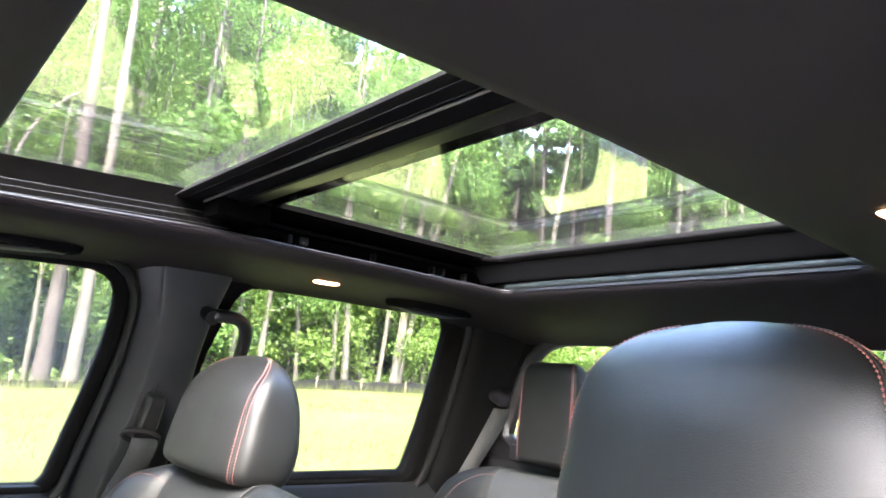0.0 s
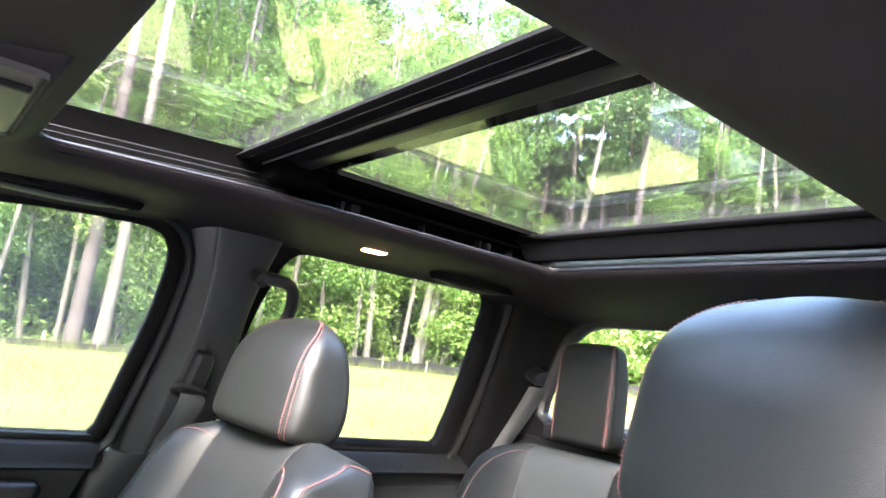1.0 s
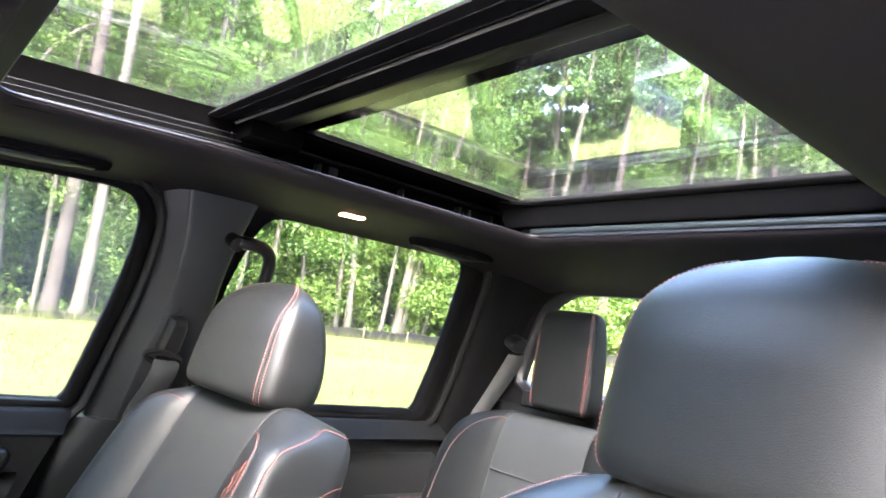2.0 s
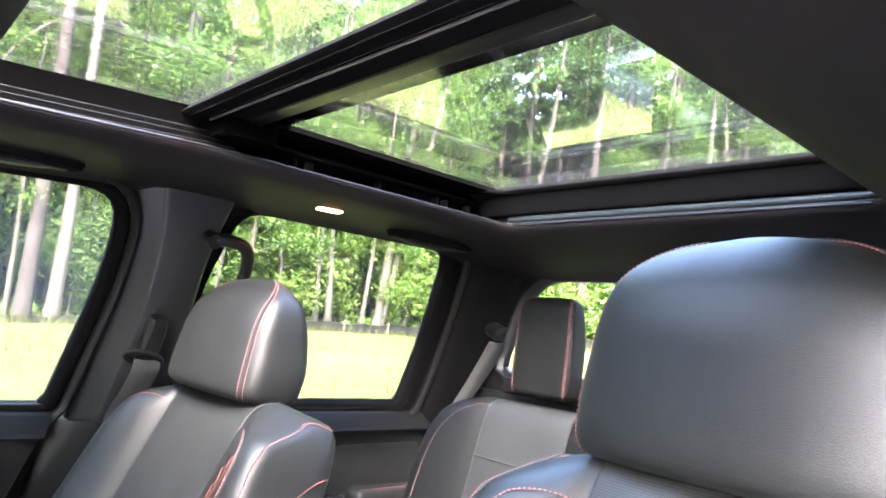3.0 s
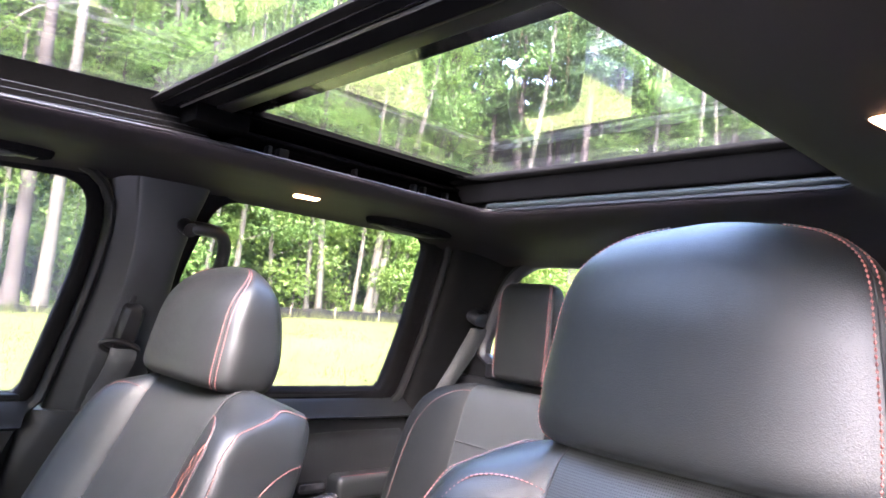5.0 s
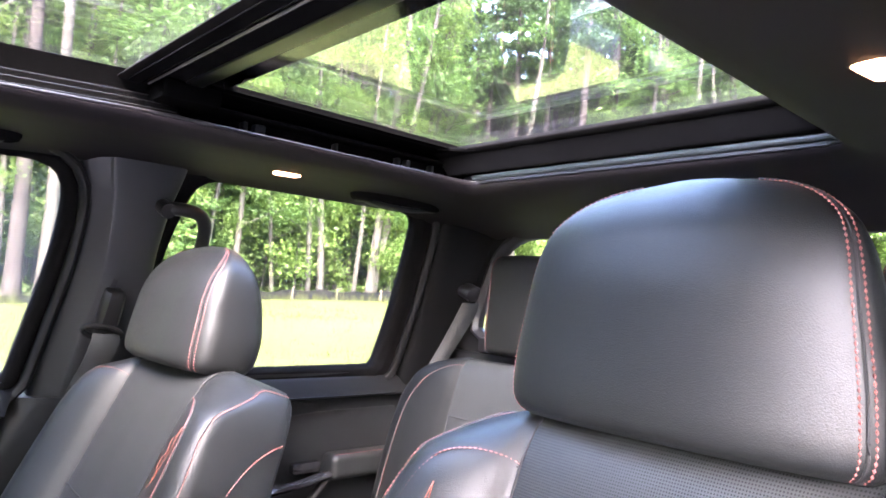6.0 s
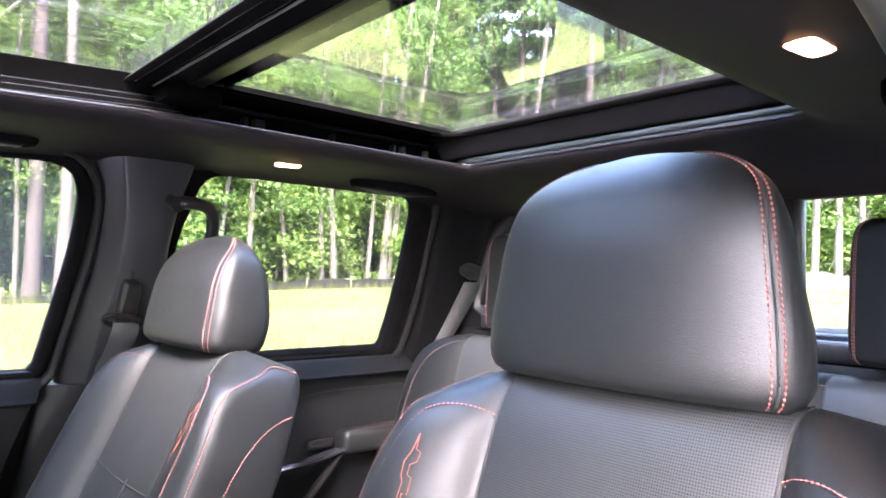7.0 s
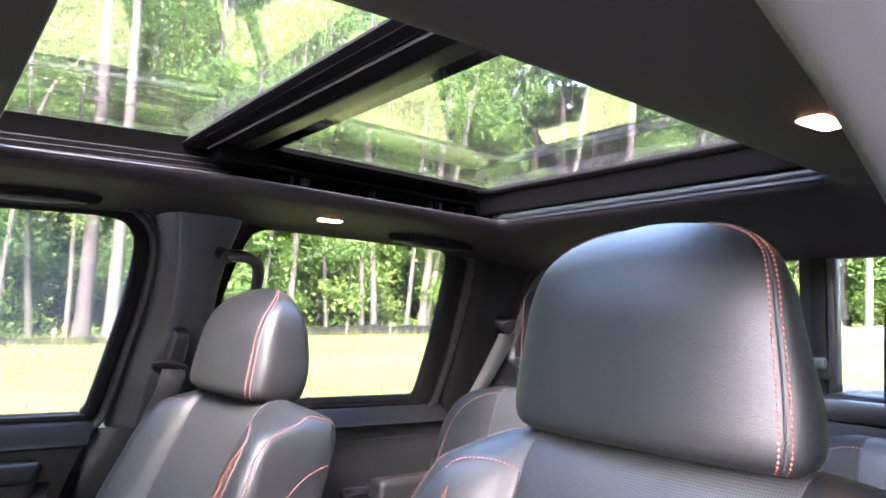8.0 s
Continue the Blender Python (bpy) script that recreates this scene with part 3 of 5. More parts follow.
def pane_of(outline, s, b=-0.006, n=60):
    pts = even(outline, n)
    c = sum((Vector(p) for p in pts), Vector((0, 0))) / n
    big = [c + (p - c) * 1.03 for p in pts]
    return loft(bmesh.new(), [[on_side(p.x, p.y, b, s) for p in big], [on_side(p.x, p.y, b - 0.004, s) for p in big]])


def lower_door(t, s, y0, y1, rear):
    """The trimmed door below the window."""
    prof = [(0.905, 0.45), (0.965, 0.80), (0.945, 1.20), (0.885, 1.318), (0.868, 1.318), (0.840, 1.312), (0.826, 1.300), (0.815, 1.272), (0.806, 1.262), (0.834, 1.252), (0.836, 1.20), (0.826, 1.05), (0.826, 0.90), (0.835, 0.60), (0.86, 0.45)]
    part("door_body", extrude_y(bmesh.new(), [(s * x, z) for x, z in prof], y0, y1, 2), DOOR, t, "dark grained door trim with a smooth top ledge")
    part("window_seal", box(bmesh.new(), (min(s * 0.862, s * 0.835), y0 + 0.01, 1.309), (max(s * 0.862, s * 0.835), y1 - 0.012, 1.3215), 0.003), RUBBER, t)
    # bulging mid panel and armrest
    a, b = (y0 + 0.05, y1 - 0.03)
    rows = []
    for j in range(15):
        y = a + (b - a) * j / 14
        f = j / 14
        rise = (0.055 * (1 / (1 + math.exp(-(f - 0.42) * 14)))) if rear else 0.02 * f
        top = 1.168 + rise
        rows.append([(s * x, y, z) for x, z in ((0.840, top), (0.828, top - 0.004), (0.812, top - 0.020), (0.800, top - 0.055), (0.796, top - 0.11), (0.800, 0.95), (0.835, 0.85))])
    part("mid_panel", sheet(bmesh.new(), rows, (s * 0.02, 0, 0)), DOOR, t)


def make_door(name, s, y0, y1, outline, label, rear, glazed=True):
    rim = [(0.022, 0.020), (0.030, 0.018), (0.055, 0.016), (0.055, -0.03)] if rear else [(0.014, 0.016), (0.022, 0.014), (0.026, 0.010), (0.026, -0.03)]
    d = thing(name, label, "car door", (s * 0.87, (y0 + y1) / 2, 0.45), kind="structure")
    lower_door(d, s, y0, y1, rear)
    part("window_frame", side_sweep(outline, [(0.0, -0.02), (0.0, 0.006), (0.004, 0.012)] + rim, s), MATTE, d, "black window frame")
    if glazed:
        g = part("window_glass", pane_of(outline, s), SIDEGLASS if rear else HAZEGLASS, d, "clear side window glass" if rear else "hazed side window glass")
        g.visible_shadow = False
    return d


door_f = make_door("door_1", -1, -0.30, 0.818, FRONT_WIN, "closed front door with black trim and clear window", False)
part("pull_ledge", box(bmesh.new(), (-0.83, 0.20, 1.195), (-0.775, 0.745, 1.238), 0.014, 3), DOOR, door_f)
part("speaker_pod", box(bmesh.new(), (-0.838, 0.40, 1.02), (-0.790, 0.757, 1.232), 0.02, 3), DOOR, door_f)
# the rear edge of the front door slopes forward below the window
for piece in door_f.children:
    if piece.name.split(".")[0] in ("door_body", "mid_panel", "pull_ledge", "speaker_pod"):
        for v in piece.data.vertices:
            if v.co.y + piece.matrix_world.translation.y > 0.60:
                v.co.y -= 0.38 * min(max(1.292 - v.co.z - piece.matrix_world.translation.z, 0.0), 0.35)


def rear_fittings(d, s):
    arm = box(bmesh.new(), (min(s * 0.84, s * 0.742), 1.515, 1.060), (max(s * 0.84, s * 0.742), 1.745, 1.122), 0.016, 3)
    part("armrest", arm, LEATHER, d, "padded leather armrest with red stitching")
    stitches("stitching", [(s * 0.757, 1.53, 1.1222), (s * 0.757, 1.73, 1.1222)], d, step=0.006, long=0.0026, r=0.0011)
    bar = [(s * 0.775, 1.30, 1.040), (s * 0.765, 1.36, 1.052), (s * 0.762, 1.44, 1.062), (s * 0.765, 1.52, 1.075)]
    part("pull_bar", tube(bmesh.new(), curve(bar, 5), 0.017, 10, flat=0.6), GLOSS, d)
    strut = [(s * 0.766, 1.525, 1.080), (s * 0.768, 1.47, 1.015), (s * 0.775, 1.40, 0.93), (s * 0.79, 1.35, 0.86)]
    part("pull_strut", tube(bmesh.new(), curve(strut, 5), 0.014, 10, flat=0.7), TRIM, d, "grey vertical pull strut")
    part("latch_lever", box(bmesh.new(), (min(s * 0.80, s * 0.775), 1.42, 1.080), (max(s * 0.80, s * 0.775), 1.50, 1.108), 0.008, 2), GLOSS, d)


door_r = make_door("door_2", -1, 1.00, 1.800, REAR_WIN, "closed rear door with black trim and clear window", True)
rear_fittings(door_r, -1)
door_d = make_door("door_3", 1, 1.00, 1.800, REAR_WIN, "closed rear door with black trim and clear window", True)
rear_fittings(door_d, 1)


def body_seal(outline, s, parent):
    """The body's rubber strip beyond the door frame."""
    part("door_seal", side_sweep(outline, [(0.025, 0.006), (0.025, 0.020), (0.029, 0.027), (0.035, 0.030), (0.041, 0.027), (0.044, 0.020), (0.044, 0.004)], s), RUBBER, parent, "rounded rubber door seal")


def pillar_rows(s, rows):
    """Rows of (z, [(y, b), ...]) lofted up a pillar, closed behind."""
    rings = []
    for z, sec in rows:
        pts = curve([(y, b, 0) for y, b in sec], 4)
        ring = [on_side(p.x, z, p.y, s) for p in pts]
        ring += [on_side(sec[-1][0], z, -0.06, s), on_side(sec[0][0], z, -0.06, s)]
        rings.append(ring)
    return rings


def b_pillar(s):
    p = thing("pillar_b_" + ("left" if s > 0 else "right"), "charcoal plastic trim of the door pillar", "pillar trim", (s * 0.80, 0.95, 0.5), kind="structure")
    rows = []
    for k in range(25):
        z = 1.295 + 0.490 * k / 24
        f = spline([(0, 0.0), (0.30, 0.0), (0.39, 0.25), (0.45, 0.7), (0.49, 1.0)], z - 1.295)
        lean = spline([(0, -0.030), (0.10, -0.022), (0.28, 0.0), (0.44, 0.0), (0.49, 0.0)], z - 1.295)
        y0, y1 = (0.876 + lean - 0.02 * f if s < 0 else 0.910 + lean - 0.055 * f), 1.030 + 0.03 * f
        y0 -= 0.075 if s > 0 else 0.0
        w = y1 - y0
        f -= 0.4 * f if s > 0 else 0.0
        tuck = spline([(0, 1.0), (0.32, 1.0), (0.40, 0.92), (0.49, 0.70)], z - 1.295) if s < 0 else 1.0
        face = [(y0, 0.000), (y0 + 0.007, 0.012), (y0 + 0.045, 0.040 * tuck), (y0 + 0.058, 0.047 * tuck)] if s < 0 else [(y0 - 0.012, -0.012), (y0 + 0.005, 0.014), (y0 + 0.042, 0.048 + 0.012 * f)]
        rows.append((z, face + [(y0 + 0.62 * w, (0.051 + 0.013 * f * (s > 0)) * tuck), (y1 - 0.024, (0.049 + 0.01 * f * (s > 0)) * tuck), (y1 - 0.007, 0.038 * tuck), (y1, 0.008)]))
    # driver's side takes the lighter tone, as if lit through the door
    part("upper_trim", loft(bmesh.new(), pillar_rows(s, rows)), LIT_TRIM if s < 0 else LIT_PILLAR, p)
    rows = []
    for k in range(17):
        z = 0.55 + 0.742 * k / 16
        y0 = 0.822 - (0.38 * min(1.292 - z, 0.35) if s < 0 else 0.0)
        rows.append((z, [(y0, 0.010), (y0 + 0.010, 0.026), (y0 + 0.048, 0.050), (0.93, 0.058), (1.03, 0.050), (1.045, 0.012)]))
    rings = []
    for z, sec in rows:
        zz = max(z, 1.10)
        pts = curve([(y, b, 0) for y, b in sec], 4)
        ring = [on_side(q.x, zz, q.y, s) for q in pts] + [on_side(sec[-1][0], zz, -0.06, s), on_side(sec[0][0], zz, -0.06, s)]
        rings.append([Vector((v.x, v.y, z)) for v in ring])
    part("lower_trim", loft(bmesh.new(), rings), LIT_PILLAR if s > 0 else LIT_TRIM, p, "smoother lower pillar trim")
    body_seal(FRONT_WIN, s, p)
    # slot in which the belt anchor slides
    slot = [on_side(0.925, 1.330, 0.042, s), on_side(0.937, 1.43, 0.047, s), on_side(0.948, 1.52, 0.049, s), on_side(0.953, 1.55, 0.047, s)]
    part("slide_slot", tube(bmesh.new(), curve(slot, 5), 0.007, 8, flat=0.5, up=(s, 0, 0)), DARK, p)
    return p


def front_belt(s):
    t = thing("seat_belt", "grey seat belt hanging from a black height adjuster on the pillar", "seat belt", tuple(on_side(0.945, 1.30, 0.05, s)), group="seat belts")
    ad = bmesh.new()
    rings = []
    for z, w, b in ((1.462, 0.014, 0.066), (1.468, 0.020, 0.076), (1.50, 0.019, 0.080), (1.522, 0.018, 0.080), (1.531, 0.016, 0.074), (1.534, 0.012, 0.066)):
        yc = 0.950 + (z - 1.46) * 0.05
        rings.append([on_side(yc + dy, z, bb, s) for dy, bb in ((-w, 0.045), (-w, b - 0.008), (-w + 0.006, b), (w - 0.006, b), (w, b - 0.008), (w, 0.045))])
    part("adjuster", loft(ad, rings), DARK, t)
    ring = [on_side(0.940 + 0.036 * math.cos(a), 1.455 + 0.013 * math.sin(a) - 0.006 * math.cos(a), 0.076 + 0.004 * math.sin(a), s) for a in (2 * math.pi * k / 28 for k in range(28))]
    part("belt_guide", tube(bmesh.new(), ring, 0.0060, 8, closed=True, up=(s, 0, 0)), TRIM, t)
    # webbing falls, twists and disappears behind the seat
    path = [((0.948, 1.454, 0.080), 0.025, 0.0), ((0.946, 1.435, 0.088), 0.026, 0.1), ((0.940, 1.405, 0.088), 0.025, 0.1), ((0.930, 1.372, 0.086), 0.023, 0.3), ((0.918, 1.345, 0.084), 0.020, 0.9), ((0.920, 1.318, 0.082), 0.022, 0.4), ((0.925, 1.22, 0.080), 0.022, 0.2), ((0.925, 0.98, 0.080), 0.022, 0.1)]
    rows = []
    fine = curve([(a[0], a[1], a[2]) for a, _, _ in path], 5)
    for i, q in enumerate(fine):
        f = i / (len(fine) - 1) * (len(path) - 1)
        k = min(int(f), len(path) - 2)
        w = path[k][1] + (path[k + 1][1] - path[k][1]) * (f - k)
        tw = path[k][2] + (path[k + 1][2] - path[k][2]) * (f - k)
        rows.append([on_side(q.x + w * u * math.cos(tw), q.y, q.z + w * u * math.sin(tw) + 0.003 * math.cos(u * 2.5), s) for u in (-1, -0.5, 0, 0.5, 1)])
    part("webbing", sheet(bmesh.new(), rows, (-s * 0.0014, 0, 0)), WEB, t)
    tg = [on_side(0.918, 1.336, 0.094, s), on_side(0.893, 1.318, 0.088, s)]
    part("tongue", tube(bmesh.new(), tg, 0.006, 8, flat=0.4), STEEL, t, "bright metal belt tongue")


def pillar_handle(s):
    t = thing("pillar_handle", "black bent grab bar fixed to the door pillar", "grab handle", tuple(on_side(1.06, 1.45, 0.04, s)), group="pillar handles")
    pts = [on_side(1.006, 1.700, 0.030, s), on_side(1.016, 1.701, 0.062, s), on_side(1.040, 1.703, 0.070, s), on_side(1.070, 1.700, 0.072, s), on_side(1.089, 1.684, 0.072, s), on_side(1.096, 1.655, 0.072, s), on_side(1.094, 1.60, 0.072, s), on_side(1.088, 1.52, 0.072, s), on_side(1.075, 1.44, 0.068, s), on_side(1.050, 1.405, 0.055, s), on_side(1.02, 1.40, 0.03, s)]
    part("grip", tube(bmesh.new(), curve(pts, 5), 0.0135, 12), DARK, t)
    part("end_cap", tube(bmesh.new(), [on_side(1.010, 1.699, 0.030, s), on_side(1.013, 1.699, 0.078, s)], 0.0155, 12), DARK, t)


def c_pillar(s):
    p = thing("pillar_c_" + ("left" if s > 0 else "right"), "charcoal plastic trim of the rear corner pillar", "pillar trim", (s * 0.80, 1.85, 0.5), kind="structure")
    rows = []
    for k in range(19):
        z = 1.10 + 0.690 * k / 18
        f = spline([(0, 0), (0.50, 0.0), (0.62, 0.4), (0.69, 1.0)], z - 1.10)
        y0 = 1.768 - 0.03 * f
        rows.append((z, [(y0, 0.004), (y0 + 0.010, 0.030), (y0 + 0.035, 0.046), (1.850, 0.054 + 0.01 * f), (1.895, 0.060 + 0.02 * f), (1.920, 0.070 + 0.04 * f), (1.945, 0.085 + 0.06 * f)]))
    part("corner_trim", loft(bmesh.new(), pillar_rows(s, rows)), SHADED_TRIM, p)
    part("door_seal", side_sweep(REAR_WIN, [(0.052, 0.010), (0.052, 0.024), (0.058, 0.031), (0.066, 0.033), (0.072, 0.028), (0.072, 0.008)], s), RUBBER, p)


def rear_belt(s):
    t = thing("seat_belt", "grey rear seat belt running down from a round pillar anchor", "seat belt", tuple(on_side(1.85, 1.28, 0.06, s)), group="seat belts")
    rings = []
    for r, b in ((0.028, 0.05), (0.030, 0.085), (0.027, 0.095), (0.018, 0.100), (0.006, 0.101)):
        rings.append([on_side(1.898 + r * 1.15 * math.cos(a), 1.583 + r * 0.72 * math.sin(a), b, s) for a in (2 * math.pi * k / 24 for k in range(24))])
    part("anchor_cover", loft(bmesh.new(), rings), DARK, t)
    path = [(1.893, 1.562, 0.100), (1.880, 1.52, 0.102), (1.855, 1.45, 0.104), (1.825, 1.375, 0.104), (1.792, 1.305, 0.106), (1.775, 1.27, 0.110), (1.76, 1.10, 0.115)]
    rows = [[on_side(q.x + (0.024 if q.y > 1.5 else 0.024 - 0.05 * (1.5 - q.y)) * u, q.y + 0.006 * u, q.z + 0.012 * u + 0.004 * math.cos(u * 2), s) for u in (-1, -0.5, 0, 0.5, 1)] for q in curve(path, 5)]
    part("webbing", sheet(bmesh.new(), rows, (-s * 0.0014, 0, 0)), WEB_DIMMED, t)
    part("tongue", box(bmesh.new(), on_side(1.772, 1.255, 0.118, s) - Vector((0.005, 0.016, 0.022)), on_side(1.772, 1.255, 0.118, s) + Vector((0.005, 0.016, 0.022)), 0.004), DARK, t)
    part("tongue_blade", box(bmesh.new(), on_side(1.765, 1.225, 0.120, s) - Vector((0.003, 0.008, 0.012)), on_side(1.765, 1.225, 0.120, s) + Vector((0.003, 0.008, 0.012)), 0.002), STEEL, t)


for s in (-1, 1):
    b_pillar(s)
    c_pillar(s)
    front_belt(s)
    rear_belt(s)
pillar_handle(-1)

# plain outer shell that closes the cab
for s in (-1, 1):
    prof = [(s * 0.676, 1.775), (s * 0.700, 1.775), (s * 0.735, 1.80), (s * 0.752, 1.82), (s * 0.752, 1.85), (s * 0.70, 1.86), (s * 0.676, 1.84)]
    rail = part("wall_rail_" + ("left" if s > 0 else "right"), extrude_y(bmesh.new(), prof, 0.05, 1.96), TRIM, None, "grey steel roof rail above the doors")
    tagged(rail, category="roof rail", kind="structure")
    post = [Vector((s * 0.70, 0.20, 1.76)), Vector((s * 0.76, -0.10, 1.60)), Vector((s * 0.83, -0.42, 1.38)), Vector((s * 0.88, -0.62, 1.20)), Vector((s * 0.88, -0.66, 0.45))]
    pa = part("wall_post_" + ("left" if s > 0 else "right"), tube(bmesh.new(), post, 0.05, 10), TRIM, None, "plain dark windscreen pillar")
    tagged(pa, category="pillar", kind="structure")
front = part("wall_front", box(bmesh.new(), (-0.93, -0.80, 0.40), (0.93, -0.62, 1.16), 0.03), TRIM, None, "plain dark front bulkhead")
tagged(front, category="bulkhead", kind="structure")
# unseen windscreen; its tint is set to dim light from ahead
window_f = thing("window_2", "raked windscreen with glass tinted to hold back light", "window", (0, -0.3, 1.2), kind="structure")
screen = [[(s * 0.86, -0.655, 1.15) for s in (-1, 1)], [(s * 0.69, 0.06, 1.775) for s in (-1, 1)]]
part("pane", sheet(bmesh.new(), screen, (0, -0.006, 0.005)), SCREENGLASS, window_f)
header = part("wall_header", box(bmesh.new(), (-0.74, 0.03, 1.755), (0.74, 0.14, 1.85), 0.02), LINER, None, "plain dark header over the windscreen")
tagged(header, category="header", kind="structure")
floor = part("floor", box(bmesh.new(), (-0.93, -0.80, 0.32), (0.93, 1.98, 0.46), 0.01), CARPET, None, "dark carpeted cab floor")
tagged(floor, category="floor", kind="structure")

# open cargo bed behind the cab
bed = thing("truck_bed", "dark painted cargo bed of the truck with flat black cover", "truck bed", (0, 3.0, 0.5), kind="structure")
for s in (-1, 1):
    part("bed_side", box(bmesh.new(), (s * 0.87 - 0.10, 2.02, 0.50), (s * 0.87 + 0.10, 3.85, 1.19), 0.03, 3), DARK, bed)
part("tailgate", box(bmesh.new(), (-0.765, 3.78, 0.55), (0.765, 3.86, 1.185), 0.02, 3), DARK, bed)
part("bed_cover", box(bmesh.new(), (-0.765, 2.03, 1.14), (0.765, 3.775, 1.175), 0.01, 2), MATTE, bed, "flat black bed cover")

# chassis, wheels and bonnet that carry the cab
chassis = thing("truck_chassis", "dark steel ladder frame of the truck on four road wheels", "chassis", (0, 1.0, 0.3), kind="structure")
for s in (-1, 1):
    part("frame_rail", box(bmesh.new(), (s * 0.45 - 0.05, -1.85, 0.34), (s * 0.45 + 0.05, 3.80, 0.50), 0.015), DARK, chassis)


def wheel(s, y, ground):
    z, rings = ground + 0.40, []
    for x, r in ((-0.13, 0.25), (-0.135, 0.33), (-0.11, 0.385), (-0.06, 0.40), (0.06, 0.40), (0.11, 0.385), (0.135, 0.33), (0.13, 0.25)):
        rings.append([(s * 0.80 + x, y + r * math.cos(2 * math.pi * k / 36), z + r * math.sin(2 * math.pi * k / 36)) for k in range(36)])
    w = part("wheel", loft(bmesh.new(), rings), TYRE, chassis, "black rubber tyre")
    hub = []
    for x, r in ((0.10, 0.25), (0.128, 0.24), (0.115, 0.17), (0.125, 0.07), (0.12, 0.02)):
        hub.append([(s * (0.80 + x), y + r * math.cos(2 * math.pi * k / 24), z + r * math.sin(2 * math.pi * k / 24)) for k in range(24)])
    part("rim", loft(bmesh.new(), hub), STEEL, w, "dull metal rim")


for s in (-1, 1):
    for y in (-1.22, 2.95):
        wheel(s, y, -0.0185 * s * 0.80 + 0.0485 * y)
part("axle", tube(bmesh.new(), [(-0.70, 2.95, 0.54), (0.70, 2.95, 0.54)], 0.05, 12), DARK, chassis)
part("axle", tube(bmesh.new(), [(-0.70, -1.22, 0.345), (0.70, -1.22, 0.345)], 0.05, 12), DARK, chassis)
bonnet = [[(x, y, 1.14 - 0.10 * ((y + 0.80) / -1.15) ** 2 - 0.09 * abs(x / 0.92) ** 4) for x in (-0.92, -0.86, -0.6, -0.2, 0.2, 0.6, 0.86, 0.92)] for y in (-0.79, -1.1, -1.5, -1.8, -1.95)]
part("bonnet", sheet(bmesh.new(), bonnet, (0, 0, -0.04)), GLOSS, chassis, "plain dark bonnet")
part("grille", box(bmesh.new(), (-0.90, -1.97, 0.50), (0.90, -1.88, 0.99), 0.03, 3), DARK, chassis)

# ---- back wall and rear window ----
BACK_WIN = rounded([(-0.668, 1.446), (-0.575, 1.708), (0.575, 1.708), (0.668, 1.446)], [0.035, 0.11, 0.11, 0.035], 10)


def back_ring(e, y, z_low=None):
    pts = even(BACK_WIN, 96)
    c = Vector((0, 1.575))
    out = []
    for i, p in enumerate(pts):
        t = (pts[(i + 1) % 96] - pts[i - 1]).normalized()
        o = Vector((t.y, -t.x))
        if o.dot(p - c) < 0:
            o = -o
        q = p + o * e
        out.append((q.x, y, max(q.y, z_low) if z_low else q.y))
    return out


bm = loft(bmesh.new(), [back_ring(0, 1.937), back_ring(0.0, 1.922), back_ring(0.005, 1.914), back_ring(0.018, 1.906), back_ring(0.028, 1.910), back_ring(0.034, 1.922), back_ring(0.034, 1.937)], loop=True)
window_b = thing("window_1", "rear window split by two black bars with a sliding middle pane", "window", (0, 1.93, 1.40), kind="structure")
part("window_frame", bm, DARK, window_b)
bm = loft(bmesh.new(), [back_ring(0.030, 1.943), back_ring(0.030, 1.920), back_ring(0.06, 1.913), back_ring(0.12, 1.915), back_ring(0.16, 1.918), back_ring(0.16, 1.943)], loop=True)
wall_b = part("wall_back", bm, SHADED_TRIM, None, "charcoal trim round the rear window")
tagged(wall_b, category="wall", kind="structure")
lower_b = part("wall_back_lower", box(bmesh.new(), (-0.86, 1.905, 0.40), (0.86, 1.975, 1.392), 0.012), TRIM, None, "charcoal lower back wall of the cab")
tagged(lower_b, category="wall", kind="structure")
for x0, x1 in ((-0.70, -0.205), (-0.205, 0.205), (0.205, 0.70)):
    pane = part("pane", box(bmesh.new(), (x0 + 0.002, 1.931, 1.425), (x1 - 0.002, 1.935, 1.730)), BACKGLASS, window_b, "clear rear glass pane")
    pane.visible_shadow = False
for s in (-1, 1):
    part("mullion", box(bmesh.new(), (s * 0.2015 - 0.035, 1.918, 1.435), (s * 0.2015 + 0.035, 1.952, 1.720), 0.006), DARK, window_b, "black upright bar")
    part("slide_edge", box(bmesh.new(), (s * 0.2015 - 0.008, 1.906, 1.44), (s * 0.2015 + 0.022, 1.920, 1.712), 0.004), TRIM, window_b)
part("lower_rail", box(bmesh.new(), (-0.64, 1.898, 1.392), (0.64, 1.950, 1.434), 0.008), DARK, window_b)
part("sill_strip", box(bmesh.new(), (-0.62, 1.945, 1.436), (0.62, 1.962, 1.458), 0.004), PAINT, window_b, "pale painted strip below the panes")
latch = part("latch", box(bmesh.new(), (0.168, 1.885, 1.468), (0.232, 1.912, 1.506), 0.008, 3), TRIM, window_b, "grey sliding window latch")
part("latch_tab", box(bmesh.new(), (0.196, 1.874, 1.490), (0.232, 1.892, 1.512), 0.006, 3), ROLLER, latch)


